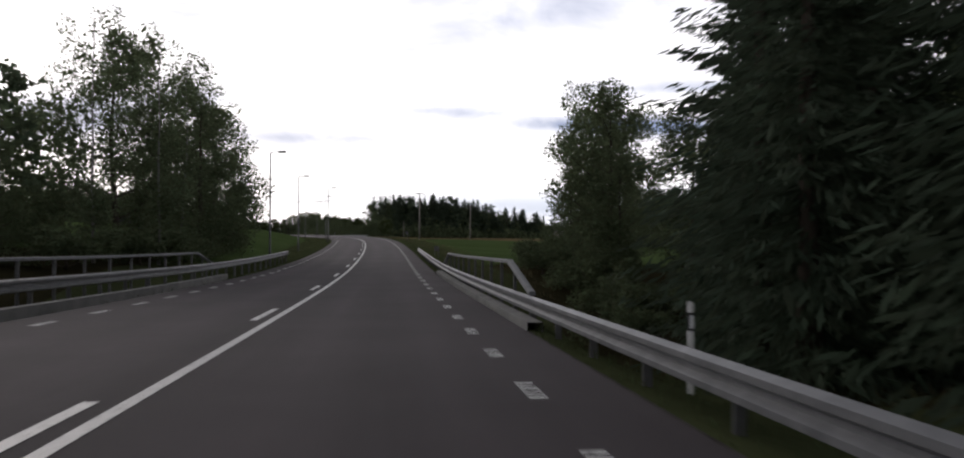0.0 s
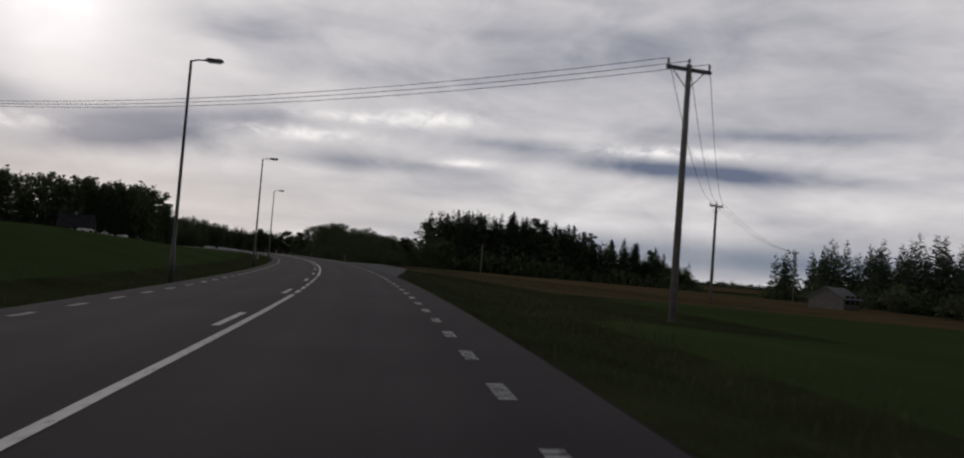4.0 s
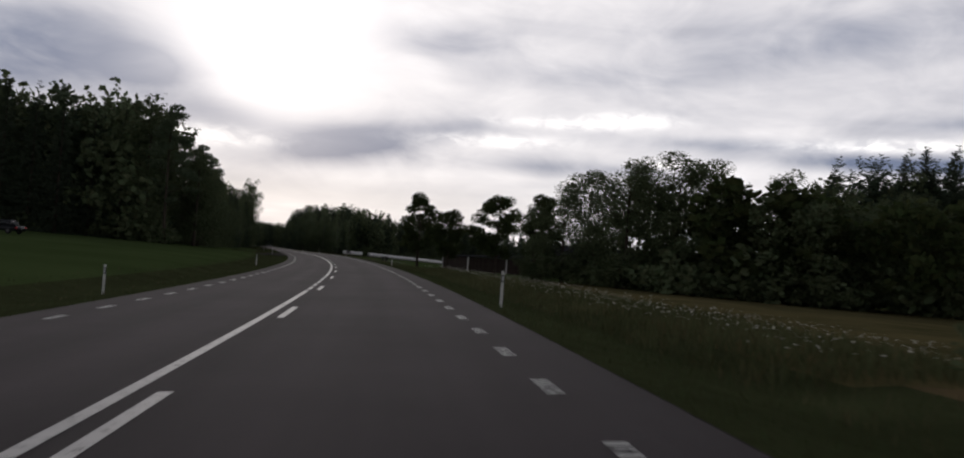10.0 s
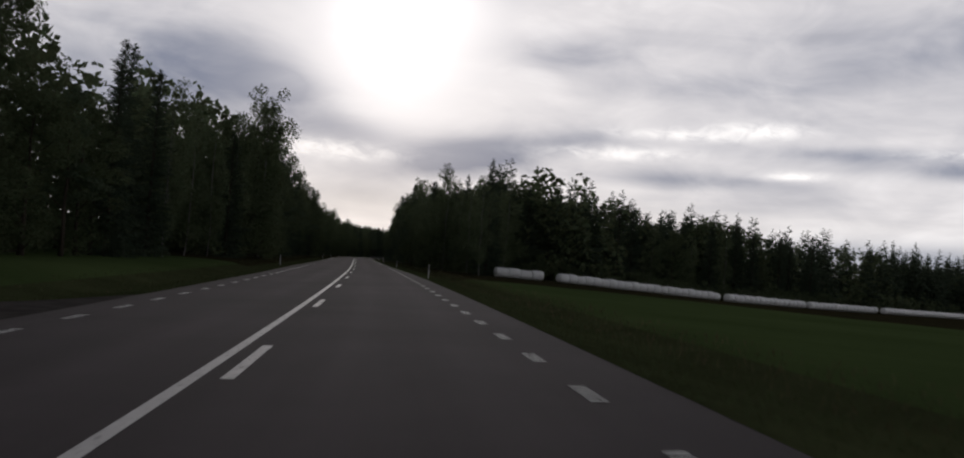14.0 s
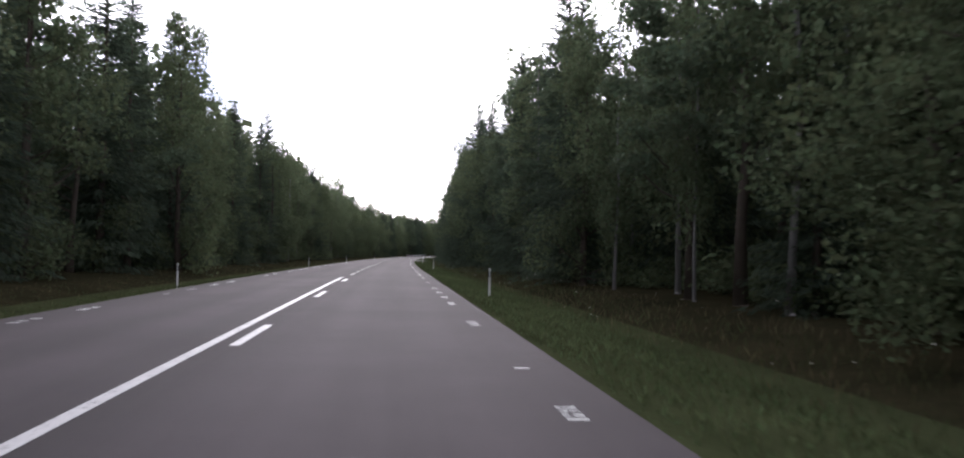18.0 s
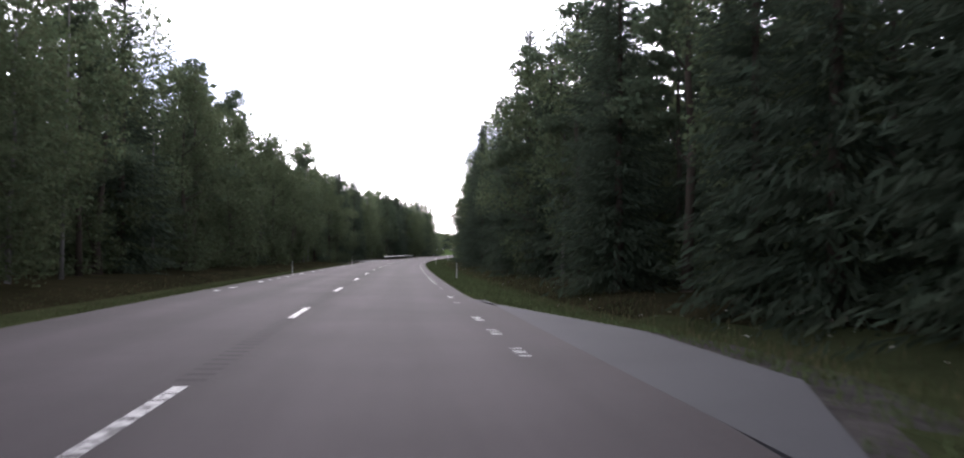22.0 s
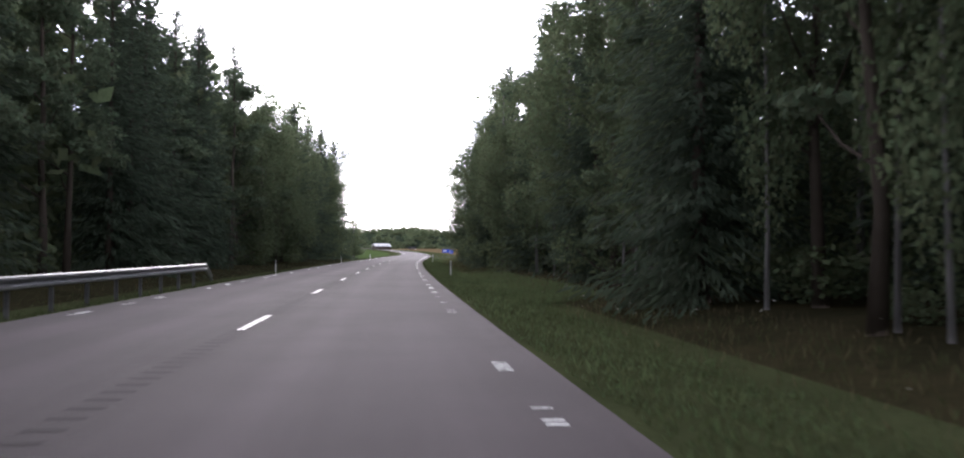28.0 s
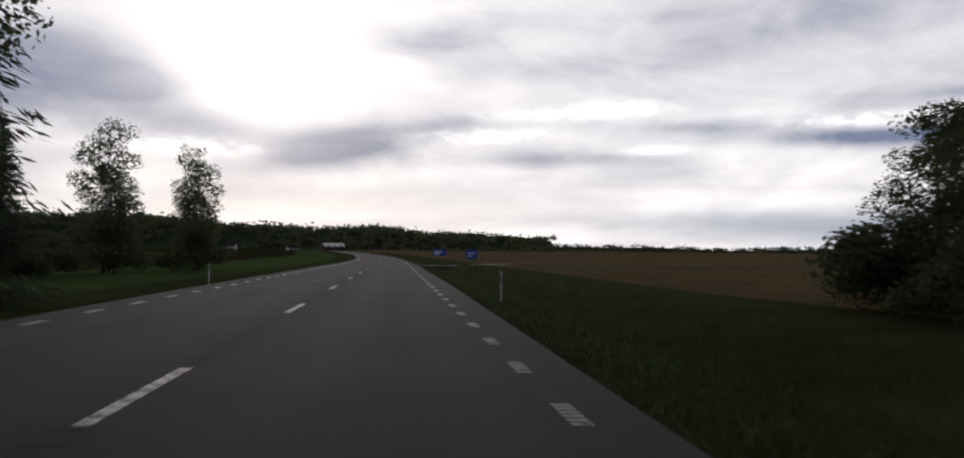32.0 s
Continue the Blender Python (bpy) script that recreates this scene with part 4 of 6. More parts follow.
# stands beside the open stretch
woods("woods", stand(508, 541, -24, -52, 4.6, MIXED, 19, 23) + stand(546, 606, lambda s: -23 + 5 * bump(s, 520, 600, 700, 800), -52, 4.6, MIXED, 12.5, 15.5), "mixed forest at the edge of a meadow", 3)
LEAFY = {"pine": 0.6, "broad": 3}


def meadow_edge(s):
    return -19.5 + 6.5 * bump(s, 520, 612, 700, 800)


row_of_trees(510, 540, meadow_edge, 3.8, LEAFY, 16, 19, "trees at the meadow's edge", 0.8)
row_of_trees(543, 580, meadow_edge, 4.0, LEAFY, 9.5, 12, "trees at the meadow's edge")
tree("broad", 1, 569, -17.5, 14.6, 2.0, 0.8, "tall leafy tree above the others of the meadow's edge")
row_of_trees(580, 612, meadow_edge, 4.2, MIXED, 12, 15, "trees at the meadow's edge")
tree("spruce", 1, 604.5, -21, 18.9, 1.0, 0.95, "tall dark spruce above the other trees of the forest edge")
woods("woods", stand(-70, 48, 20, 38, 4.5, FOREST, 10, 16), "dark woods beside the bridge", 3)
woods("woods", stand(-60, 78, -22, -40, 4.5, MIXED, 9, 13), "woods beside the road", 3)


# ---------- roadside things ----------
def rail_along(s0, s1, u, face, label, post_gap=2.4, sink=0.06, ramp_length=8.0, flare=1.5):
    ob = thing("guard_rail", on_ground((s0 + s1) / 2, u), label, "guard rail")
    inv = ob.matrix_world.inverted()
    prof = [(0.045, 0.44), (-0.035, 0.47), (-0.035, 0.525), (0.035, 0.565), (0.035, 0.615), (-0.035, 0.655), (-0.035, 0.71), (0.045, 0.745),
            (0.053, 0.745), (-0.025, 0.70), (-0.025, 0.66), (0.043, 0.62), (0.043, 0.56), (-0.025, 0.52), (-0.025, 0.475), (0.053, 0.44)]
    prof = [(a * face, b) for a, b in prof]
    pts, n = [], int(s1 - s0)
    for i in range(n + 1):
        s = s0 + (s1 - s0) * i / n
        dip = 0.0
        out = 0.0
        if s > s1 - ramp_length:
            k = 1 - (s1 - s) / ramp_length
            dip, out = (sink - 0.80) * k, flare * face * k
        pts.append(inv @ place(s, u + out, dip - sink, True))
    part("rail", sweep(bmesh.new(), prof, pts), "steel", ob, "galvanised corrugated steel rail")
    s = s0 + 1.0
    first = None
    while s < s1 - ramp_length:
        if first is None:
            bm = boxed(-0.05, 0.05, -0.03, 0.03, -0.75, 0.69, bevel=0.006)
            first = part("post", bm, "dull_steel", ob)
            first_mesh = first.data
            o = first
        else:
            o = part("post", first_mesh, None, ob)
        o.matrix_local = inv @ (Matrix.Translation(place(s, u + 0.11 * face, -sink, True)) @ Matrix.Rotation(at(_head, s), 4, "Z"))
        s += post_gap
    return ob


rail_along(-45, 80.2, 4.95, 1, "galvanised steel guard rail along the bridge", sink=0.27, ramp_length=5.5, flare=0.55)
rail_along(-45, 80, -5.75, -1, "galvanised steel guard rail along the bridge")
rail_along(984, 1062, -5.7, -1, "galvanised steel guard rail beside the road")


def street_lamp(s, u, h=9.0, turn=90):
    ob = thing("street_lamp", on_ground(s, u), "tall grey steel street lamp with a flat head, unlit", "street lamp", "street lamps along the road")
    part("pole", tubed([(0, 0, -0.3), (0, 0, 1.2), (0, 0, 1.25), (0, 0, h)], [0.10, 0.10, 0.075, 0.05], 10), "dull_steel", ob, smooth=True)
    part("arm", tubed([(0, 0, h - 0.03), (0.25, 0, h + 0.04), (0.75, 0, h + 0.06)], [0.035, 0.03, 0.03], 8), "dull_steel", ob, smooth=True)
    bm = boxed(0.55, 1.25, -0.15, 0.15, h + 0.02, h + 0.15, bevel=0.05)
    head = part("head", bm, "dull_steel", ob)
    part("lens", boxed(0.65, 1.18, -0.11, 0.11, h - 0.015, h + 0.03, bevel=0.015), "white_plastic", head)
    part("hatch", boxed(0.085, 0.105, -0.05, 0.05, 0.5, 0.85), "steel", ob)
    return ob


for s, u in ((70, -7.0), (105, -7.8), (144, -5.3), (181, -5.2), (218, -5.15), (257, -5.15)):
    street_lamp(s, u, 8.9)


def marker_post(s, u, side, h=1.0):
    ob = thing("marker_post", on_ground(s, u), "white plastic roadside marker post with a black band", "marker post", "marker posts along the road")
    for nm, z0, z1, mat, r in (("shaft", -0.1, h - 0.32, "white_plastic", 0.0390), ("band", h - 0.32, h - 0.12, "black_plastic", 0.0382), ("cap", h - 0.12, h, "white_plastic", 0.0406)):
        bm = bmesh.new()
        pr = [(math.cos(a) * r, math.sin(a) * r * 0.75) for a in np.linspace(0, 2 * math.pi, 9)[:-1]]
        lo = [bm.verts.new((x, y, z0)) for x, y in pr]
        hi = [bm.verts.new((x, y, z1 - (0.03 * (x > 0) if nm == "cap" else 0))) for x, y in pr]
        for k in range(8):
            bm.faces.new((lo[k], lo[(k + 1) % 8], hi[(k + 1) % 8], hi[k]))
        bm.faces.new(lo[::-1]), bm.faces.new(hi)
        o = part(nm, bm, mat, ob)
    part("reflector", boxed(-0.022, 0.022, -0.040, -0.030, h - 0.29, h - 0.15), "reflector", ob)
    return ob


for s, u in ((9, 5.6), (273, 5.6), (338, 5.6), (395, 5.4), (455.4, 5.7), (526.5, 5.9), (585.4, 5.6), (638.7, 5.6), (695, 5.6), (742.4, 5.6), (799, 5.6), (862.6, 5.6), (937.8, 5.6), (1018, 6.0), (1071, 5.7), (1134.8, 5.6), (1171, 5.6)):
    marker_post(s, u, 1)
for s, u in ((283, -6.8), (345.8, -6.8), (401.3, -6.8), (452, -6.8), (532, -6.8), (606.6, -6.8), (701, -6.5), (755, -6.8), (807.3, -6.8), (880, -6.8), (937.6, -6.8), (1012.8, -6.8), (1081, -6.8), (1134, -6.8), (1187, -6.8)):
    marker_post(s, u, -1)

# ---------- trees of the open stretch ----------
# left of the bridge
for s, u, h, k in ((50, -14, 14.5, "birch"), (54, -11.5, 14.5, "birch"), (58, -15, 15, "broad"), (61, -12, 14.8, "birch"), (65, -11.5, 13.5, "broad"), (66, -16, 15.5, "birch"), (70, -12.5, 14, "birch"), (74, -12, 12.5, "broad"), (76, -16, 14, "birch"),
                   (80, -13, 12, "broad"), (84, -15, 12, "birch"), (45, -17, 6.5, "broad"), (47, -21, 6, "broad"), (39, -20, 5, "broad"), (33, -24, 5, "broad"), (88, -19, 10, "broad")):
    tree(k, int(s) % 3, s, u, h, s, 1.25, group="trees beside the bridge")
tree("birch", 1, 126, -19.0, 12.6, 1.0, 1.4)
tree("broad", 2, 126.6, -18.8, 11.2, 1.0, 0.75, "slender leafy tree on a grassy bank")
tree("bush", 0, 126, -19.2, 4.2, 1.0, 1.5)
tree("broad", 0, 127, -21.5, 7.5, 1.0, 1.3)
tree("spruce", 0, 126, -25.5, 7.0, 1.0, 1.3)
tree("broad", 1, 716.5, -10.2, 15.5, 1.0, 0.85, "tall slender deciduous tree at the forest edge")
tree("birch", 2, 622, -10.6, 19.5, 1.0, 1.3)
tree("broad", 2, 624, -11.5, 18.0, 1.0, 1.0)
tree("pine", 0, 182, -21.5, 9.8, 0.4, 2.5, "wide bushy dark pine on a grassy bank")
tree("pine", 1, 182.6, -21.9, 8.8, 1.9, 2.5, "wide bushy dark pine on a grassy bank")
tree("pine", 2, 181, -22.6, 7.2, 2.4, 2.5, "wide bushy dark pine on a grassy bank")
tree("broad", 1, 182, -24, 4.5, 0.4, 1.2)
# right of the bridge
for s, u, h, k in ((14, 9.5, 15, "spruce"), (19, 11, 17, "spruce"), (22, 15, 15, "spruce"), (26, 17, 17, "spruce"), (40, 12.6, 10.8, "broad"), (35, 15, 9.5, "broad"), (31, 14.5, 8.5, "broad"), (24, 14, 17, "spruce"), (8, 10, 16, "spruce"), (3, 11, 17, "spruce"),
                   (56, 15.0, 12.5, "birch"), (60, 17.6, 12.5, "broad"), (62, 20, 12, "broad"), (52, 15.5, 10, "broad"), (49, 13, 6, "broad"), (44, 14, 7, "broad"), (39, 13, 7.5, "broad")):
    tree(k, int(s) % 3, s, u, h, s * 1.7, 1.2, group="trees beside the bridge")
for s, u, h in ((52, -12, 3.5), (57, -11, 3.2), (63, -10.8, 3.4), (69, -11, 3.3), (75, -11.5, 3.0), (81, -12.5, 2.8), (46, -14, 3.2), (66, -14, 4.5), (73, -14, 4.2)):
    tree("bush", int(s) % 3, s, u, h, s, 1.4, group="bushes beside the bridge")
for s, u, h in ((52, 11.5, 2.8), (47, 10.8, 2.6), (58, 14.5, 3.2), (63, 17, 3.0), (41, 11.5, 2.6), (35, 12, 3.0), (29, 10.5, 2.5), (67, 20.5, 2.4)):
    tree("bush", int(s) % 3, s, u, h, s, 1.3, group="bushes beside the bridge")
row_of_trees(-24, 30, 15.0, 3.4, {"spruce": 1}, 15, 18, "trees beside the bridge")
row_of_trees(-22, 26, 18.5, 4.0, {"spruce": 3, "broad": 1}, 15, 18, "trees beside the bridge")
# the wooded island in the fields, and the stand to its right
ISLE = {"spruce": 8, "broad": 1.2, "pine": 0.6}
spots = []
for k in range(260):
    f = rng.uniform(0, 1)
    d = rng.uniform(0, 32)
    h = rng.uniform(22.5, 27.5) * (1 - 0.34 * max(0, f - 0.45) / 0.55)
    kind = pick(ISLE) if f < 0.85 else pick({"broad": 3, "spruce": 1})
    spots.append((kind, int(rng.integers(3)), place(484 - 30 * f + d, 93 + 100 * f, -0.2), h * (1.0 if kind == "spruce" else 0.85), rng.uniform(1.15, 1.5)))
    if d < 14:
        spots.append(("bush", int(rng.integers(3)), place(481 - 30 * f + d, 93 + 100 * f, -0.3), rng.uniform(9, 15), 1.0))
for s, u, h in ((497, 84, 20), (492, 87, 17), (489, 90, 14)):
    spots.append(("broad", 0, place(s, u, -0.2), h, 0.9))
woods("woods", spots, "dark spruce grove standing in the fields", 3)
for k in range(44):
    f = (k + rng.uniform(0, 1)) / 46
    h = rng.uniform(24.5, 29) * (1 - 0.30 * max(0, f - 0.45) / 0.55)
    tree("spruce" if k % 11 != 7 else "pine", k % 3, 485 - 30 * f + rng.uniform(0, 16), 93 + 100 * f, h, k, rng.uniform(1.1, 1.4), "tall dark spruce with a pointed top in a field grove", "spruces of the field grove")
spots = []
for k in range(300):
    f = rng.uniform(0, 1)
    d = rng.uniform(0, 30)
    kind = pick({"spruce": 8, "broad": 1.5, "birch": 0.4})
    spots.append((kind, int(rng.integers(3)), place(318 - 190 * f + d * 0.3, 108 - 62 * f + d, -0.2), rng.uniform(10, 13.5) * (1 if kind == "spruce" else 0.75), rng.uniform(1.0, 1.3)))
    spots.append(("bush", int(rng.integers(3)), place(316 - 190 * f + d * 0.3, 107 - 62 * f + d, -0.3), rng.uniform(4.5, 7.5), 1.2))
woods("woods", spots, "mixed wood at the far edge of a field", 3)
# bushes and alders on the right
tree("broad", 1, 286.5, 12.6, 5.3, 1.0, 1.3, "bushy many-stemmed tree beside the field")
tree("broad", 2, 283.5, 15.1, 4.1, 2.0, 1.4, "bushy many-stemmed tree beside the field")
for s, u, h in ((283, 11.4, 2.8), (281.5, 13.6, 3.2), (285, 10.6, 2.4), (288.6, 8.6, 1.6), (284.5, 13, 3.4)):
    tree("bush", int(s) % 3, s, u, h, s, 1.15, group="bushes beside the field")
for s, u, h in ((346, 12, 6.0), (350, 15, 6.6), (354, 12.5, 6.9), (356, 17, 7.8), (341, 13, 5.4), (336, 14, 5.0), (345, 17, 6.3), (352, 21, 6.8), (362, 10.5, 8.2), (366, 13.5, 9.5), (360, 14.5, 7.5), (370, 10.8, 8.5), (372, 15.5, 10), (376, 11.5, 9.0), (368, 19, 9), (378, 17, 9.5), (364, 23.5, 8.5), (374, 24, 9.5), (358, 20, 7.2), (371, 29, 8)):
    tree("broad", int(s + u) % 3, s, u + 0.8, h, s, 1.3, "dense dark leafy tree in a roadside clump", "roadside clump of trees")
for s, u, h in ((333, 11.0, 3.2), (336, 10.4, 3.4), (339.5, 9.8, 3.6), (343, 9.4, 3.8), (347, 9.1, 3.8), (351, 8.9, 3.8), (355, 8.7, 3.8), (340, 15.5, 4.2), (346, 15, 4.4), (359, 9.2, 3.4), (361, 8.4, 3.2), (363, 8.2, 3.8), (365.5, 8.0, 3.6), (368, 8.0, 3.8), (370.5, 8.1, 3.6), (373, 8.2, 3.9), (378, 8.6, 3.6), (356, 12, 3.5), (357, 15, 3.8), (358, 18.5, 4.0), (360, 22, 4.0), (363, 26, 4.0), (366, 29, 4.0)):
    tree("bush", int(s) % 3, s, u + 1.5, h, s, 1.35, group="roadside clump of bushes")
# maples by the barn, and the dense trees before it
for s, u, h, v in ((476.8, 10.9, 9.0, 0), (469.4, 13.2, 7.0, 1), (467, 18.4, 9.2, 2)):
    tree("maple", v, s, u, h, s, 1.0, group="maples before the barn")
for s, u, h in ((454, 19.6, 7.6), (452, 21.8, 9.6), (450, 24.5, 11), (446, 26, 12), (444, 30, 13), (453, 24.5, 11.5), (449, 29, 12.5), (447, 34, 13), (453, 38, 12), (443, 40, 12), (448, 45, 11), (440, 50, 11), (457, 31, 11), (438, 58, 10.5), (450, 52, 10.5)):
    tree("broad", int(s) % 3, s, u, h, s, 1.35, "broad dark leafy tree in a farm grove", "farm grove")
for s, u, h in ((454, 20, 2.8), (452, 22.5, 3.0), (449, 24, 3.6), (448, 26, 3.5), (446, 28.5, 4.0), (445, 31, 3.6), (443, 36, 3.4), (440, 42, 3.5), (457, 25, 2.6)):
    tree("bush", int(s) % 3, s, u, h, s, 1.5, group="bushes of the farm grove")
spots = [(pick({"broad": 4, "maple": 1}), int(rng.integers(3)), place(436 + rng.uniform(0, 20), rng.uniform(27, 75), -0.2), rng.uniform(8.5, 11), rng.uniform(1.1, 1.4)) for k in range(56)]
spots += [("bush", int(rng.integers(3)), place(438 + rng.uniform(0, 16), rng.uniform(24, 70), -0.3), rng.uniform(4, 7), 1.3) for k in range(50)]
woods("woods", spots, "dense farm grove of dark leafy trees", 3)
tree("maple", 1, 458.5, 21.6, 8.8, 2.0, 1.0, group="maples before the barn")
# forest edge behind the silage bales, running off to the right
spots = []
for k in range(380):
    f = rng.uniform(0, 1) ** 1.1
    d = rng.uniform(6 if f < 0.3 else 0, 26)
    kind = pick({"spruce": 8, "broad": 1.4, "birch": 1, "pine": 1})
    spots.append((kind, int(rng.integers(3)), place(627 + 120 * f + d * 0.9, max(19, 17 + 190 * f - d * 0.3), -0.2), rng.uniform(11.5, 15.8) * (1.0 if kind == "spruce" else 0.8), rng.uniform(1.0, 1.3)))
    if d < 12:
        spots.append(("bush", int(rng.integers(3)), place(627 + 120 * f + d * 0.9, max(18, 18 + 190 * f - d * 0.3), -0.3), rng.uniform(3, 6), 1.3))
for k in range(70):
    f, d = rng.uniform(0, 0.3), rng.uniform(4, 26)
    spots.append((pick({"spruce": 5, "broad": 3}), int(rng.integers(3)), place(627 + 120 * f + d * 0.9, max(19, 17 + 190 * f - d * 0.3), -0.2), rng.uniform(10.5, 14), rng.uniform(1.1, 1.4)))
    spots.append(("bush", int(rng.integers(3)), place(627 + 120 * f + d * 0.9, max(18, 18 + 190 * f - d * 0.3), -0.3), rng.uniform(5, 8), 1.2))
woods("woods", spots, "long mixed forest edge behind a hay meadow", 3)
for k in range(17):
    f = k / 52
    kind = pick({"spruce": 6, "broad": 2, "birch": 1})
    tree(kind, k % 3, 628 + 120 * f + rng.uniform(0, 4), 21 + 190 * f, rng.uniform(11, 13.6) * (1.0 if kind == "spruce" else 0.75), k, rng.uniform(1.1, 1.35), group="trees behind the hay meadow")
    tree("bush", k % 3, 626.5 + 120 * f, 22 + 190 * f, rng.uniform(2.5, 4), k, 1.3, group="bushes behind the hay meadow")
spots = []
for k in range(150):
    f = rng.uniform(0, 1)
    spots.append((pick(MIXED), int(rng.integers(3)), place(742 + 260 * f + rng.uniform(0, 30), 206 + 240 * f, -0.2), rng.uniform(12, 16), 1.3))
woods("woods", spots, "distant forest edge", 2)
# behind the house on the left
spots = [(pick(MIXED), int(rng.integers(3)), place(500 + rng.uniform(0, 40), rng.uniform(-110, -24), -0.2), rng.uniform(19, 23.5), rng.uniform(1.0, 1.3)) for k in range(120)]
spots += [("bush", int(rng.integers(3)), place(500 + rng.uniform(0, 12), rng.uniform(-110, -22), -0.3), rng.uniform(3, 5.5), 1.3) for k in range(60)]
woods("woods", spots, "tall mixed forest behind the house", 3)
for k in range(24):
    s, u = 503 + rng.uniform(-3, 4), -22 - 3.6 * k
    tree(pick(MIXED), int(rng.integers(3)), s, u, rng.uniform(17, 21), k, 1.2, group="trees at the meadow's edge")
# after the forest
for k, v, s, u, h in (("spruce", 0, 1191, -19.2, 8.0), ("spruce", 2, 1196, -20.5, 9.2), ("bush", 0, 1196, -18, 3.0), ("birch", 1, 1144.5, 9.7, 15.6), ("birch", 2, 1147, 10.4, 14.6), ("bush", 1, 1146, 11.2, 3.4), ("bush", 0, 1149, 12.4, 3.2), ("spruce", 0, 1136, 12.4, 18.5), ("spruce", 1, 1140, 13.6, 17), ("broad", 2, 1142, 12.6, 7.5), ("bush", 0, 1164, 15.0, 2.6), ("bush", 1, 1159, 13.2, 2.6), ("bush", 0, 1190, -17, 2.2)):
    tree(k, v, s, u, h, s, 1.25)
for k, v, s, u, h, w in (("spruce", 1, 1190, -18.0, 8.8, 1.7), ("birch", 0, 1202, -16.5, 10.2, 1.75), ("birch", 1, 1202.6, -16.3, 9.0, 1.7), ("broad", 2, 1203, -17.0, 7.6, 1.0), ("birch", 2, 1208, -12.2, 9.2, 1.7), ("birch", 0, 1208.5, -12.1, 8.2, 1.7), ("broad", 1, 1209, -12.4, 6.4, 1.0),
                         ("bush", 2, 1202, -16, 3.2, 1.4), ("bush", 1, 1209, -12.3, 3.0, 1.4), ("bush", 0, 1207, -13.5, 2.6, 1.3), ("broad", 0, 1165, 16.4, 5.6, 1.55), ("broad", 1, 1161, 15.2, 5.2, 1.5), ("broad", 2, 1166.5, 18.5, 6.0, 1.5), ("bush", 1, 1163.5, 14.6, 3.0, 1.5), ("bush", 2, 1165.5, 16.8, 3.4, 1.5), ("bush", 0, 1167, 20, 3.2, 1.5)):
    tree(k, v, s, u, h, s, w)
# low hills of wood on the horizon
def far_hill(x0, x1, dist, rise0, rise1, h0, h1, n, label):
    """A wooded ridge by bearing, in degrees left of north, from where the road leaves the forest."""
    o = place(1144, 0)
    spots, verts, faces = [], [], []
    steps = 40

    def rise(f):
        return rise0 + (rise1 - rise0) * f + 1.6 * math.sin(f * 19) + 1.1 * math.sin(f * 43 + 1)

    def spot(f, d, z):
        a = radians(x0 + (x1 - x0) * f)
        return (o.x - math.sin(a) * d, o.y + math.cos(a) * d, z)

    for i in range(steps + 1):
        f = i / steps
        for d, k in ((-90, -4.0), (-60, 0.0), (0, 0.75), (60, 1.0), (200, 0.9), (340, -4.0)):
            verts.append(spot(f, dist + d, k * rise(f) - 2 if k > 0 else k - 2))
    for i in range(steps):
        for j in range(5):
            q = i * 6 + j
            faces.append((q, q + 1, q + 7, q + 6))
    tagged(new("hill", mesh_from("hill", verts, faces, "far_forest", None, True)), "low wooded hill on the horizon", "hill", kind="structure")
    for k in range(n):
        f = rng.uniform(0, 1)
        d = rng.uniform(-75, 110)
        lift = np.interp(d, (-60, 0, 60, 200), (0.0, 0.75, 1.0, 0.9)) * rise(f) - 2.4
        spots.append((pick({"spruce": 1, "bush": 7}), int(rng.integers(3)), spot(f, dist + d, lift), rng.uniform(h0, h1) * 0.9, 1.4))
    woods("woods", spots, label, 2)


far_hill(30.7, -14.3, 800, 42, 17, 8, 11, 800, "wooded hills on the horizon")
far_hill(-12.3, -69, 1500, 17, 11, 8, 11, 420, "low dark woods on the horizon")
far_hill(107, 29, 700, 15, 18, 11, 15, 380, "wooded hills on the horizon")
far_hill(-67, -155, 1300, 3, 6, 11, 15, 260, "low dark woods on the horizon")
far_hill(247, 105, 1700, 6, 12, 11, 15, 300, "low dark woods on the horizon")


# ---------- bridge ----------
def kerb(s0, s1, u, label):
    me = ribbon("bridge_kerb", s0, s1, u - (0.15 if u > 0 else 0.12), u + (0.12 if u > 0 else 0.15), "concrete", 0.10, 3, 0.5)
    tagged(new("bridge_kerb", me), label, "kerb", kind="structure")


kerb(14.5, 43, 4.85, "weathered concrete edge beam of the bridge")
kerb(8, 43, -5.6, "weathered concrete edge beam of the bridge")


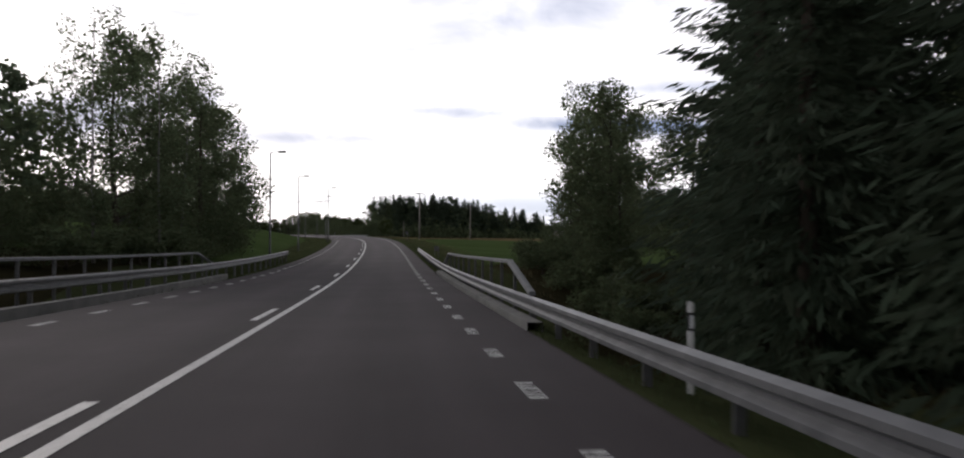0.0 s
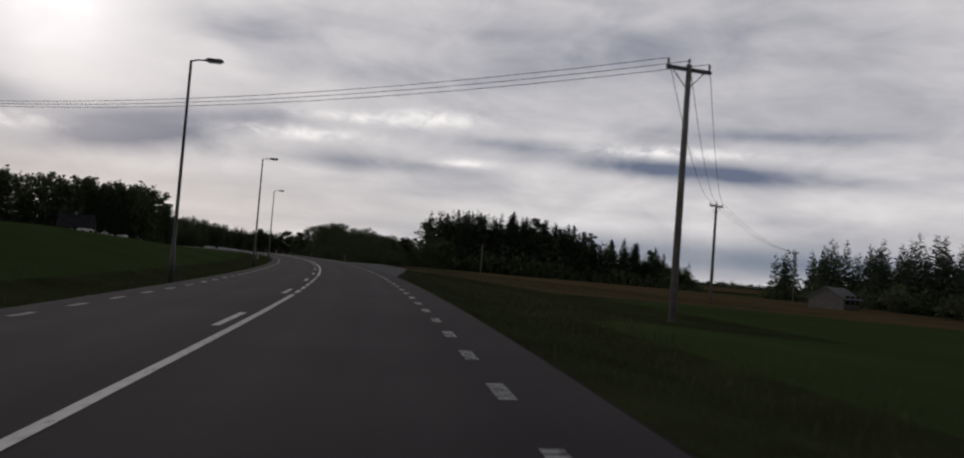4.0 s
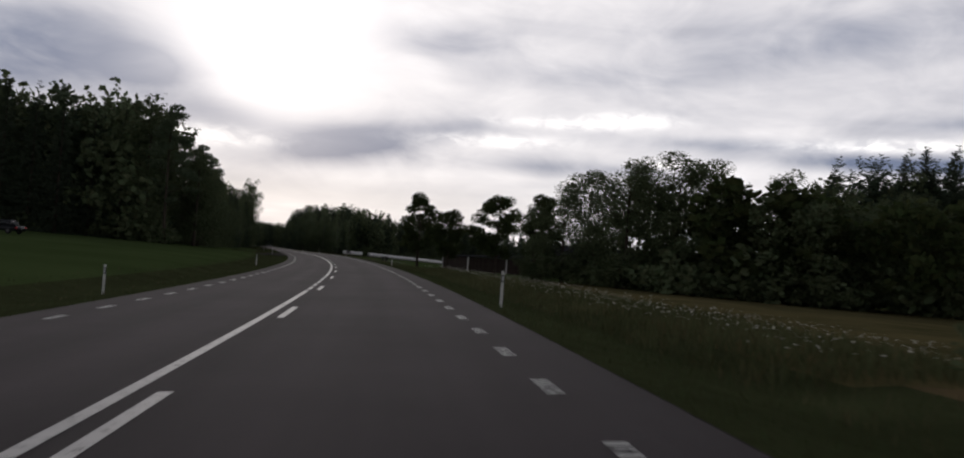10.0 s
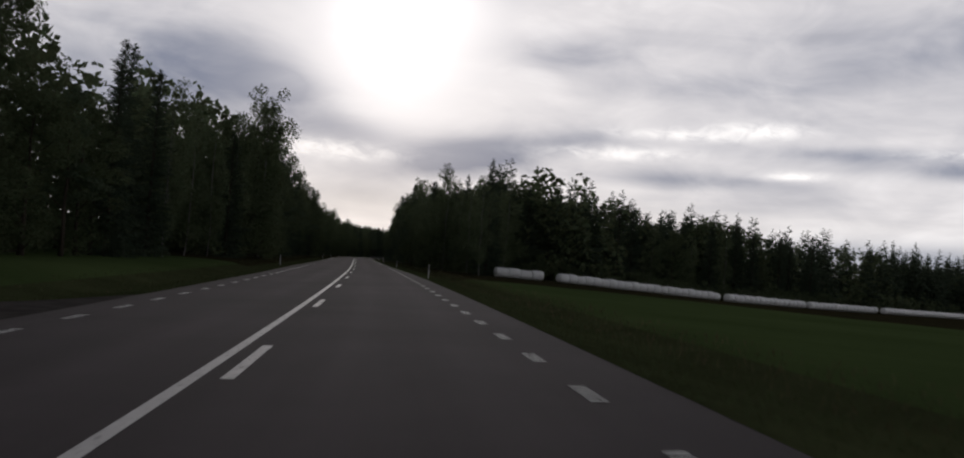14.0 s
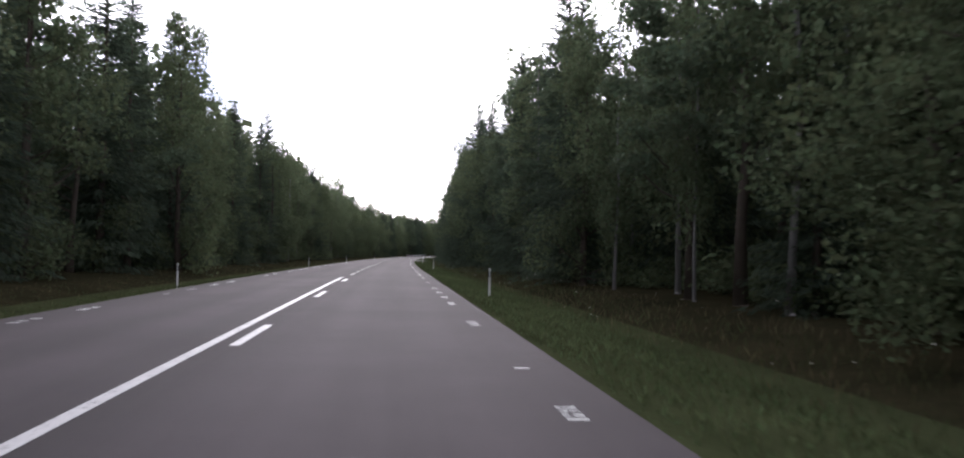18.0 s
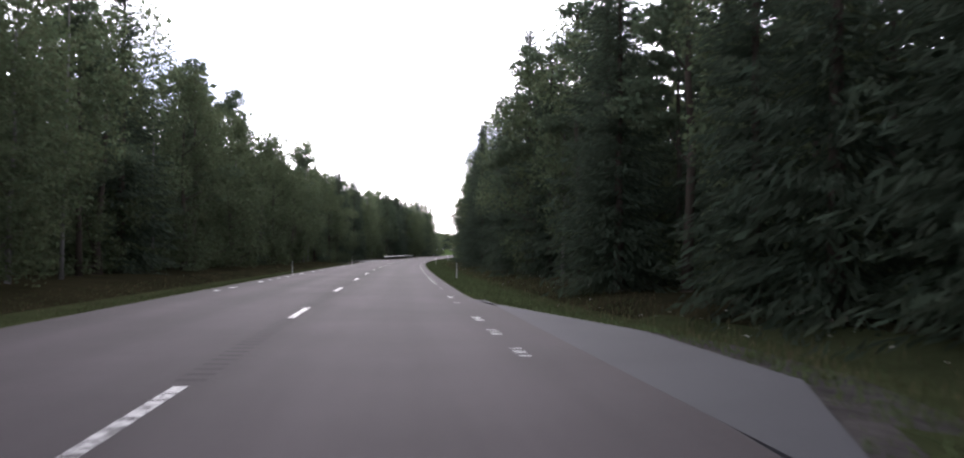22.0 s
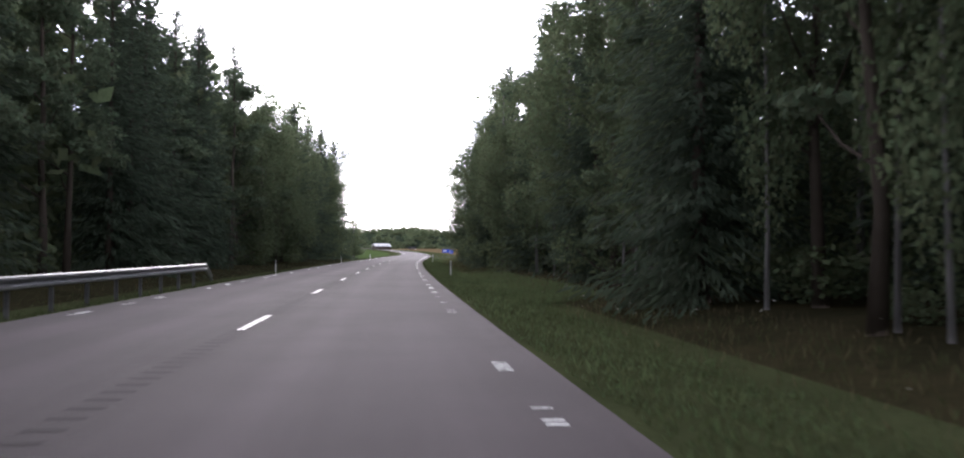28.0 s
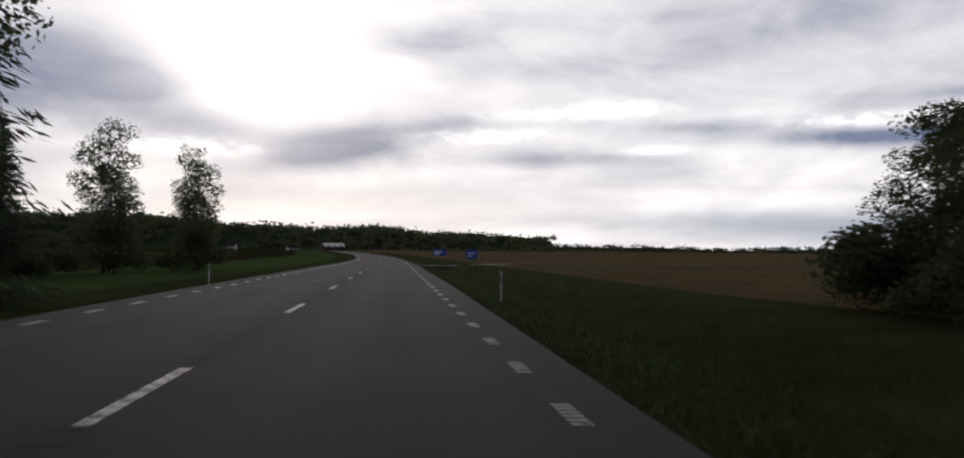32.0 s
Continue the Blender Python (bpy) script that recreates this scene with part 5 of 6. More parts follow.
def bridge_railing(u):
    """Posts on the edge beam, a flat handrail that slopes down at both ends."""
    ob = thing("bridge_railing", on_ground(28, u), "grey steel railing with a flat handrail on the bridge's edge", "railing", "railings of the bridge")
    inv = ob.matrix_world.inverted()

    def top(s):
        return 1.09 - 0.19 * max(0.0, 19.0 - s) - 0.17 * max(0.0, s - 38.7)

    def spot(s, h):
        p = place(s, u, 0.0, True)
        return inv @ Vector((p.x, p.y, at(_z, s) + h))

    runs = [16.0, 17.2, 18.4, 19.0, 19.6] + [20.4 + 2.0 * i for i in range(9)] + [38.2, 38.7, 39.2, 41, 42.6]
    part("handrail", sweep(bmesh.new(), [(-0.065, -0.035), (0.065, -0.035), (0.065, 0.03), (0.04, 0.045), (-0.04, 0.045), (-0.065, 0.03)], [spot(s, top(s)) for s in runs]), "rail_grey", ob)
    for i in range(14):
        s = 16.1 + 2.15 * i
        if s > 42.6:
            break
        p, q = spot(s, -0.3), spot(s, top(s) - 0.03)
        part("post", boxed(p.x - 0.03, p.x + 0.03, p.y - 0.045, p.y + 0.045, p.z, q.z, bevel=0.006), "dull_steel", ob)
        part("base_plate", boxed(p.x - 0.08, p.x + 0.08, p.y - 0.08, p.y + 0.08, p.z - 0.02, p.z + 0.25, bevel=0.004), "dull_steel", ob)


bridge_railing(5.03)
bridge_railing(-5.98)


# ---------- poles, signs, boxes ----------
def power_pole(s, u, h, turn=0.0, label="tall weathered wooden power pole with a crossarm", arm=True):
    ob = thing("power_pole", on_ground(s, u, turn), label, "power pole", "power poles in the fields")
    part("pole", tubed([(0, 0, -0.4), (0, 0, h * 0.5), (0, 0, h)], [0.15, 0.125, 0.10], 10), "grey_wood", ob, smooth=True)
    if not arm:
        return ob
    part("crossarm", boxed(-0.95, 0.95, -0.06, 0.06, h - 0.25, h - 0.11, bevel=0.01), "dull_steel", ob)
    for x in (-0.88, 0.0, 0.88):
        z = h - 0.11 if x else h
        part("insulator", tubed([(x, 0, z), (x, 0, z + 0.09), (x, 0, z + 0.10), (x, 0, z + 0.22)], [0.03, 0.03, 0.06, 0.045], 8), "porcelain", ob)
    for k in (-1, 1):
        part("brace", tubed([(k * 0.7, 0.03, h - 0.2), (k * 0.08, 0.03, h - 0.85)], 0.02, 5), "dull_steel", ob)
    return ob


def wires(a, b, name="power_line"):
    """Three sagging wires between two poles."""
    ob = thing(name, a.matrix_world.copy(), "thin sagging power wires between poles", "power line")
    inv = ob.matrix_world.inverted()
    for x in (-0.88, 0.0, 0.88):
        za, zb = [next(c for c in o.children if c.name.startswith("pole")).data.vertices[-1].co.z for o in (a, b)]
        p, q = a.matrix_world @ Vector((x, 0, za + 0.15)), b.matrix_world @ Vector((x, 0, zb + 0.15))
        pts = [inv @ (p.lerp(q, i / 14) - Vector((0, 0, 4 * 1.1 * (i / 14) * (1 - i / 14)))) for i in range(15)]
        part("wire", tube(bmesh.new(), pts, 0.012, 4, False), "rubber", ob)


p1 = power_pole(176, 13.6, 9.6, 10)
p2 = power_pole(214, 33, 8.6, 30)
power_pole(316, 38, 6.4, 10, "thin weathered wooden pole standing in the stubble", False)
p4 = power_pole(270, 78, 8.4, 30)
p0 = power_pole(200, -29, 6.0, 40)
wires(p0, p1), wires(p1, p2), wires(p2, p4)


def sign_board(s, u, w, h, z0, face, label, lines, turn=0.0):
    """A board on two posts; unreadable lettering as plain bars (x, z, length, height)."""
    ob = thing("road_sign", on_ground(s, u, turn), label, "road sign")
    for x in (-w * 0.32, w * 0.32):
        part("post", tubed([(x, 0, -0.2), (x, 0, z0 + h * 0.95)], 0.035, 8), "dull_steel", ob, smooth=True)
    board = part("board", boxed(-w / 2, w / 2, -0.06, -0.035, z0, z0 + h, bevel=0.008), face, ob)
    for x, z, ln, hh in lines:
        part("lettering", boxed(x, x + ln, -0.066, -0.061, z0 + z, z0 + z + hh), "white_paint" if face == "blue" else "black_plastic", board)


BARS = ((-0.8, 0.55, 1.2, 0.14), (-0.8, 0.25, 0.8, 0.14))
sign_board(1281, 9.4, 2.1, 1.0, 1.2, "blue", "blue direction sign with white lettering beside the road", BARS)
sign_board(1230, 9.8, 1.1, 0.95, 1.0, "blue", "blue direction sign with white lettering beside the road", ((-0.42, 0.55, 0.8, 0.1), (-0.42, 0.25, 0.55, 0.1)))
sign_board(75, 6.6, 0.45, 0.42, 0.5, "dull_steel", "small grey back of a road sign on two short posts", ())
sign_board(148, 8.0, 0.5, 0.5, 1.3, "dull_steel", "small grey back of a road sign on two posts", ())


def mail_box(s, u, turn=0.0):
    ob = thing("mail_box", on_ground(s, u, turn), "grey roadside mail box on a two-legged wooden stand", "mail box")
    for x in (-0.3, 0.3):
        part("leg", boxed(x - 0.045, x + 0.045, -0.045, 0.045, -0.3, 1.15, bevel=0.006), "grey_wood", ob)
    bm = boxed(-0.34, 0.34, -0.24, 0.22, 0.72, 1.12, bevel=0.02)
    body = part("body", bm, "rail_grey", ob)
    part("lid", boxed(-0.37, 0.37, -0.28, 0.25, 1.122, 1.16, bevel=0.01), "concrete", ob, "sloping pale lid")
    part("flap", boxed(-0.25, 0.25, -0.252, -0.244, 0.98, 1.04), "dull_steel", body)


mail_box(524.4, 6.1)


def wheelie_bin(s, u, turn):
    ob = thing("wheeled_bin", on_ground(s, u, turn) @ Matrix.Scale(0.74, 4), "dark green wheeled rubbish bin on the grass", "bin", "rubbish bins by the side road")
    bm = boxed(-0.27, 0.27, -0.33, 0.33, 0.06, 0.98, bevel=0.03)
    for v in bm.verts:
        if v.co.z < 0.5:
            v.co.x *= 0.82
            v.co.y *= 0.82
    part("body", bm, "black_plastic", ob)
    part("lid", boxed(-0.29, 0.29, -0.36, 0.36, 0.985, 1.05, bevel=0.025), "black_plastic", ob)
    part("handle", tubed([(-0.2, 0.38, 0.95), (0.2, 0.38, 0.95)], 0.018, 6), "black_plastic", ob)
    for x in (-0.26, 0.26):
        part("wheel", tubed([(x - 0.03, 0.24, 0.1), (x + 0.03, 0.24, 0.1)], 0.1, 12), "rubber", ob)


wheelie_bin(518.9, 12.1, 15)
wheelie_bin(512.2, 10.6, -10)

for s, u in ((302, 8.3), (300.8, 9.4), (299.4, 10.6), (296, 11.8), (306, 8.4), (311, 8.4), (291, 13)):
    ob = thing("fence_post", on_ground(s, u), "short weathered wooden fence post in the grass", "fence post", "fence posts by the field")
    part("post", tubed([(0, 0, -0.2), (0.01, 0, 0.4), (0.02, 0.01, 0.85)], [0.035, 0.032, 0.03], 7), "bark", ob)


# ---------- silage bales along the forest edge ----------
def silage_tube(s0, u0, s1, u1):
    a, b = place(s0, u0), place(s1, u1)
    ob = thing("silage_tube", Matrix.Translation(a), "row of round bales wrapped in white film", "silage bales", "silage bales at the forest edge")
    d = b - a
    n = max(1, int(d.length / 1.25))
    for i in range(n):
        p, q = d * (i / n), d * ((i + 0.97) / n)
        r = 0.52 + 0.03 * math.sin(i * 2.3)
        up = Vector((0, 0, r - 0.04))
        bm = bmesh.new()
        tube(bm, [p + up, p.lerp(q, 0.06) + up, p.lerp(q, 0.94) + up, q + up], [r * 0.86, r, r, r * 0.86], 12)
        part("bale", bm, "film", ob, smooth=True)


BALES = [(614.5, 15.0), (616.0, 20.5), (616.8, 22.5), (630, 47), (631.0, 48.6), (642.5, 65.8), (643.5, 67.2), (656.5, 86.4), (658, 88.8), (680, 121), (682, 124), (692, 140)]
for (a, b), (c, d) in zip(BALES[::2], BALES[1::2]):
    silage_tube(a, b, c, d)


# ---------- farm buildings on the right ----------
def plank_wall(parent, x0, x1, y0, y1, z0, z1, mat, width=0.22):
    """A boarded wall in x-y, thin, of single upright boards over a backing."""
    back = part("wall", wall_slab(x0, x1, y0, y1, z0, z1, 0.12), mat, parent)
    L = math.hypot(x1 - x0, y1 - y0)
    n = int(L / width)
    dx, dy = (x1 - x0) / L, (y1 - y0) / L
    w = L / n
    me = None
    for i in range(n):
        if me is None:
            o = part("board", boxed(-w * 0.46, w * 0.46, -0.02, 0.02, z0, z1), mat, back)
            me = o.data
        else:
            o = part("board", me, None, back)
        c = (i + 0.5) * w
        o.matrix_local = Matrix.Translation((x0 + dx * c + dy * 0.075, y0 + dy * c - dx * 0.075, 0.01 * (i % 3))) @ Matrix.Rotation(math.atan2(dy, dx), 4, "Z")
    return back


def wall_slab(x0, x1, y0, y1, z0, z1, t):
    L = math.hypot(x1 - x0, y1 - y0)
    bm = boxed(0, L, -t / 2, t / 2, z0, z1)
    bm.transform(Matrix.Translation((x0, y0, 0)) @ Matrix.Rotation(math.atan2(y1 - y0, x1 - x0), 4, "Z"))
    return bm


def gable_roof(parent, x0, x1, y0, y1, eave, ridge, along, over, mat):
    """Two roof planes with thickness; along is 'x' or 'y', the ridge's way."""
    for k in (0, 1):
        bm = bmesh.new()
        if along == "y":
            m = (x0 + x1) / 2
            xe = x0 - over if k == 0 else x1 + over
            drop = over * (ridge - eave) / (m - x0)
            pts = [(xe, y0 - over, eave - drop), (m, y0 - over, ridge), (m, y1 + over, ridge), (xe, y1 + over, eave - drop)]
        else:
            m = (y0 + y1) / 2
            ye = y0 - over if k == 0 else y1 + over
            drop = over * (ridge - eave) / (m - y0)
            pts = [(x0 - over, ye, eave - drop), (x0 - over, m, ridge), (x1 + over, m, ridge), (x1 + over, ye, eave - drop)]
        lo = [bm.verts.new(p) for p in pts]
        hi = [bm.verts.new((p[0], p[1], p[2] + 0.14)) for p in pts]
        bm.faces.new(lo), bm.faces.new(hi[::-1])
        for i in range(4):
            bm.faces.new((lo[i], hi[i], hi[(i + 1) % 4], lo[(i + 1) % 4]))
        bmesh.ops.recalc_face_normals(bm, faces=bm.faces)
        part("roof", bm, mat, parent)


def window(parent, x, y, z, w, h, mat="white_wood"):
    fr = part("window", boxed(x - w / 2 - 0.07, x + w / 2 + 0.07, y - 0.05, y + 0.02, z - 0.07, z + h + 0.07), mat, parent, "white painted window")
    part("pane", boxed(x - w / 2, x - 0.02, y - 0.06, y - 0.052, z, z + h), "glass", fr)
    part("pane", boxed(x + 0.02, x + w / 2, y - 0.06, y - 0.052, z, z + h), "glass", fr)


def barn():
    # long barn across the yard, its ridge away from the road
    wg = thing("barn", on_ground(500, 52, 4), "long dark red timber barn with a low roof and white-framed doors", "barn")
    plank_wall(wg, -17, 19, 0, 0, -1.5, 2.7, "barn_red", 0.4)
    plank_wall(wg, -17, -17, 8, 0, -1.5, 2.7, "barn_red", 0.4)
    part("wall", wall_slab(-17, 19, 8, 8, -1.5, 2.7, 0.12), "barn_red", wg)
    part("wall", wall_slab(19, 19, 0, 8, -1.5, 2.7, 0.12), "barn_red", wg)
    gable_roof(wg, -17, 19, 0, 8, 2.7, 5.3, "x", 0.4, "grey_roof")
    for x0 in (-17, 19):
        bm = bmesh.new()
        a = [bm.verts.new(p) for p in ((x0, 0, 2.7), (x0, 8, 2.7), (x0, 4, 5.2))]
        b = [bm.verts.new(v.co + Vector((0.1 if x0 < 0 else -0.1, 0, 0))) for v in a]
        bm.faces.new(a), bm.faces.new(b[::-1])
        for i in range(3):
            bm.faces.new((a[i], b[i], b[(i + 1) % 3], a[(i + 1) % 3]))
        bmesh.ops.recalc_face_normals(bm, faces=bm.faces)
        part("gable", bm, "barn_red", wg)
    part("plinth", boxed(-17.1, 19.1, -0.13, 8.1, -1.9, -0.2), "concrete", wg)
    part("door", boxed(-15.6, -14.6, -0.16, -0.11, -0.3, 1.75), "white_wood", wg, "white painted door")
    for x in (-12.6, -11.2, -0.5):
        fr = part("window", boxed(x - 0.55, x + 0.55, -0.15, -0.10, -0.1, 1.5), "white_wood", wg, "window with a white frame")
        part("pane", boxed(x - 0.4, x + 0.4, -0.17, -0.152, 0.05, 1.38), "glass", fr)
    yl = thing("yard_lamp", on_ground(496, 36.8), "thin white yard lamp pole with a small head", "lamp post")
    part("pole", tubed([(0, 0, -0.3), (0, 0, 3.4)], [0.05, 0.035], 8), "white_wood", yl, smooth=True)
    part("head", tubed([(0, 0, 3.4), (-0.35, -0.1, 3.75)], [0.05, 0.09], 8), "white_wood", yl)
    # low open shed towards the road
    sh = thing("shed", on_ground(492.5, 20.5, 11.5), "low dark timber shed with white corner posts", "shed")
    # local x runs away from the road, y along it
    plank_wall(sh, 0, 12, 0, 0, -0.6, 1.95, "dark_wood", 0.3)
    plank_wall(sh, 0, 0, 9.6, 0, -0.6, 1.95, "dark_wood", 0.3)
    part("wall", wall_slab(0, 12, 9.6, 9.6, -0.6, 1.95, 0.12), "dark_wood", sh)
    part("wall", wall_slab(12, 12, 0, 9.6, -0.6, 1.95, 0.12), "dark_wood", sh)
    bm = bmesh.new()
    lo = [bm.verts.new(p) for p in ((-0.4, -0.5, 1.96), (12.4, -0.5, 2.5), (12.4, 10.1, 2.5), (-0.4, 10.1, 1.96))]
    hi = [bm.verts.new(v.co + Vector((0, 0, 0.12))) for v in lo]
    bm.faces.new(lo[::-1]), bm.faces.new(hi)
    for i in range(4):
        bm.faces.new((lo[i], lo[(i + 1) % 4], hi[(i + 1) % 4], hi[i]))
    part("roof", bm, "grey_roof", sh)
    for x, y in ((-0.11, -0.11), (-0.11, 9.6), (6.0, -0.15)):
        part("corner_post", boxed(x - 0.08, x + 0.08, y - 0.06, y + 0.06, -0.6, 1.94), "white_wood", sh, "white painted post")


barn()


# ---------- house, caravan, boat on the left ----------
def house():
    ob = thing("house", on_ground(474, -51, 12), "brown timber house with a steep roof and white windows", "house")
    W, L, E, R = 11.0, 8.5, 3.0, 7.2
    plank_wall(ob, -W / 2, W / 2, 0, 0, -0.8, E, "dark_wood", 0.3)
    plank_wall(ob, W / 2, W / 2, 0, L, -0.8, E, "dark_wood", 0.4)
    part("wall", wall_slab(-W / 2, W / 2, L, L, -0.8, E, 0.12), "dark_wood", ob)
    part("wall", wall_slab(-W / 2, -W / 2, L, 0, -0.8, E, 0.12), "dark_wood", ob)
    gable_roof(ob, -W / 2, W / 2, 0, L, E, R, "x", 0.5, "grey_roof")
    for k in (-1, 1):
        bm = bmesh.new()
        a = [bm.verts.new(p) for p in ((k * W / 2, 0, E), (k * W / 2, L, E), (k * W / 2, L / 2, R))]
        b = [bm.verts.new(v.co - Vector((k * 0.12, 0, 0))) for v in a]
        bm.faces.new(a), bm.faces.new(b[::-1])
        for i in range(3):
            bm.faces.new((a[i], b[i], b[(i + 1) % 3], a[(i + 1) % 3]))
        bmesh.ops.recalc_face_normals(bm, faces=bm.faces)
        part("gable", bm, "dark_wood", ob)
    for x in (-2.2, 2.6):
        window(ob, x, -0.12, 0.9, 1.1, 1.2)
    part("door", boxed(-0.1, 0.85, -0.17, -0.10, -0.2, 1.95), "white_wood", ob)
    part("chimney", boxed(-0.4, 0.4, 4.0, 4.7, 6.4, 8.0, bevel=0.02), "concrete", ob)
    part("plinth", boxed(-W / 2 - 0.05, W / 2 + 0.05, -0.09, L + 0.05, -1.2, -0.1), "concrete", ob)
    part("porch_post", boxed(5.2, 5.32, -1.6, -1.48, -0.6, 2.7), "white_wood", ob)


house()


def wheel(parent, x, y, r=0.32, w=0.2):
    t = part("wheel", tubed([(x - w / 2, y, r), (x - w * 0.35, y, r), (x + w * 0.35, y, r), (x + w / 2, y, r)], [r * 0.9, r, r, r * 0.9], 16), "rubber", parent, smooth=True)
    part("rim", tubed([(x - w / 2 - 0.01, y, r), (x + w / 2 + 0.01, y, r)], r * 0.55, 12), "dull_steel", t)


def caravan():
    ob = thing("caravan", on_ground(455, -48.5, 100), "white touring caravan with dark windows parked on the grass", "caravan")
    bm = boxed(-1.1, 1.1, -2.6, 2.6, 0.45, 2.45, bevel=0.22)
    for v in bm.verts:
        if v.co.z > 1.3 and abs(v.co.y) > 2.0:
            v.co.y *= 0.9
    body = part("body", bm, "white_paint", ob)
    part("front_window", boxed(-0.8, 0.8, -2.60, -2.42, 1.35, 1.95, bevel=0.03), "glass", body)
    for y in (-1.4, 0.9):
        part("side_window", boxed(1.09, 1.115, y - 0.45, y + 0.45, 1.35, 1.9), "glass", body)
        part("side_window", boxed(-1.115, -1.09, y - 0.45, y + 0.45, 1.35, 1.9), "glass", body)
    part("door", boxed(1.09, 1.12, 1.7, 2.25, 0.6, 2.2), "white_plastic", body)
    part("stripe", boxed(-1.11, -1.098, -2.2, 2.2, 0.9, 1.0), "dull_steel", body)
    wheel(ob, 0.98, 0.2), wheel(ob, -0.98, 0.2)
    part("drawbar", tubed([(0.5, -2.5, 0.5), (0, -3.7, 0.5)], 0.05, 6), "dull_steel", ob)
    part("drawbar", tubed([(-0.5, -2.5, 0.5), (0, -3.7, 0.5)], 0.05, 6), "dull_steel", ob)
    part("jockey_wheel", tubed([(0, -3.5, -0.05), (0, -3.5, 0.75)], 0.035, 6), "dull_steel", ob)


def boat(s, u, turn):
    ob = thing("motor_boat", on_ground(s, u, turn), "white motor boat with a small cabin on a trailer", "boat")
    bm = bmesh.new()
    rows = []
    for i in range(9):
        f = i / 8
        y = -2.7 + 5.4 * f
        w = 0.95 * (1 - max(0, f - 0.45) ** 2 * 3.2)
        w = max(w, 0.03)
        top = 1.35 + 0.25 * f * f
        keel = 0.55 + 0.5 * max(0, f - 0.6) ** 1.5 * 2
        rows.append([bm.verts.new(p) for p in ((-w, y, top), (-w * 0.82, y, keel + 0.3), (0, y, keel), (w * 0.82, y, keel + 0.3), (w, y, top), (w * 0.86, y, top - 0.05), (-w * 0.86, y, top - 0.05))])
    for a, b in zip(rows, rows[1:]):
        for k in range(7):
            bm.faces.new((a[k], a[(k + 1) % 7], b[(k + 1) % 7], b[k]))
    bm.faces.new(rows[0][::-1]), bm.faces.new(rows[-1])
    hull = part("hull", bm, "white_paint", ob, smooth=False)
    bm = boxed(-0.6, 0.6, -0.6, 1.0, 1.35, 2.0, bevel=0.1)
    cab = part("cabin", bm, "white_paint", ob)
    part("windscreen", boxed(-0.5, 0.5, -0.64, -0.6, 1.55, 1.9), "glass", cab)
    part("side_window", boxed(0.595, 0.62, -0.3, 0.6, 1.55, 1.85), "glass", cab)
    part("side_window", boxed(-0.62, -0.595, -0.3, 0.6, 1.55, 1.85), "glass", cab)
    part("mast", tubed([(0, 0.2, 1.95), (0, 0.2, 3.1)], 0.03, 6), "white_plastic", ob)
    part("outboard", boxed(-0.17, 0.17, -3.05, -2.72, 0.75, 1.75, bevel=0.05), "black_plastic", ob)
    part("trailer_frame", boxed(-0.5, 0.5, -2.3, 3.6, 0.42, 0.5), "dull_steel", ob)
    for y in (-1.6, 1.2):
        part("cradle", boxed(-0.55, 0.55, y - 0.05, y + 0.05, 0.48, 0.8), "dull_steel", ob)
    wheel(ob, 0.9, -0.8, 0.28), wheel(ob, -0.9, -0.8, 0.28)
    part("axle", tubed([(-0.85, -0.8, 0.3), (0.85, -0.8, 0.3)], 0.04, 6), "dull_steel", ob)


def van(s, u, turn):
    ob = thing("covered_trailer", on_ground(s, u, turn), "rounded white covered trailer on the grass", "trailer")
    bm = boxed(-0.95, 0.95, -1.7, 1.7, 0.4, 1.75, bevel=0.3)
    for v in bm.verts:
        if v.co.z > 1.2 and v.co.y > 0.9:
            v.co.z -= 0.22
    part("cover", bm, "white_plastic", ob, smooth=True)
    part("bed", boxed(-0.9, 0.9, -1.6, 1.6, 0.36, 0.62, bevel=0.02), "dull_steel", ob)
    wheel(ob, 0.95, 0, 0.3), wheel(ob, -0.95, 0, 0.3)
    part("drawbar", tubed([(0, 1.6, 0.45), (0, 2.7, 0.45)], 0.05, 6), "dull_steel", ob)


def car(s, u, turn):
    ob = thing("car", on_ground(s, u, turn), "dark parked passenger car at the meadow's edge", "car")
    bm = boxed(-0.88, 0.88, -2.15, 2.15, 0.28, 0.85, bevel=0.12)
    part("body", bm, "dark_paint", ob, smooth=True)
    bm = boxed(-0.78, 0.78, -1.5, 1.0, 0.80, 1.42, bevel=0.14)
    for v in bm.verts:
        if v.co.z > 1.1:
            v.co.x *= 0.85
            v.co.y = v.co.y * 0.75 - 0.05
    cabin = part("cabin", bm, "dark_paint", ob, smooth=True)
    part("windscreen", boxed(-0.6, 0.6, 0.72, 0.86, 0.95, 1.25), "glass", cabin)
    part("rear_window", boxed(-0.6, 0.6, -1.38, -1.25, 0.95, 1.25), "glass", cabin)
    for x in (-1, 1):
        part("side_window", boxed(x * 0.70 - 0.03, x * 0.70 + 0.03, -1.0, 0.55, 0.98, 1.26), "glass", cabin)
        part("headlight", boxed(x * 0.65 - 0.16, x * 0.65 + 0.16, 2.08, 2.16, 0.58, 0.72), "reflector", ob)
        part("tail_light", boxed(x * 0.7 - 0.12, x * 0.7 + 0.12, -2.16, -2.09, 0.6, 0.74), "red", ob)
        wheel(ob, x * 0.8, 1.35, 0.31), wheel(ob, x * 0.8, -1.35, 0.31)


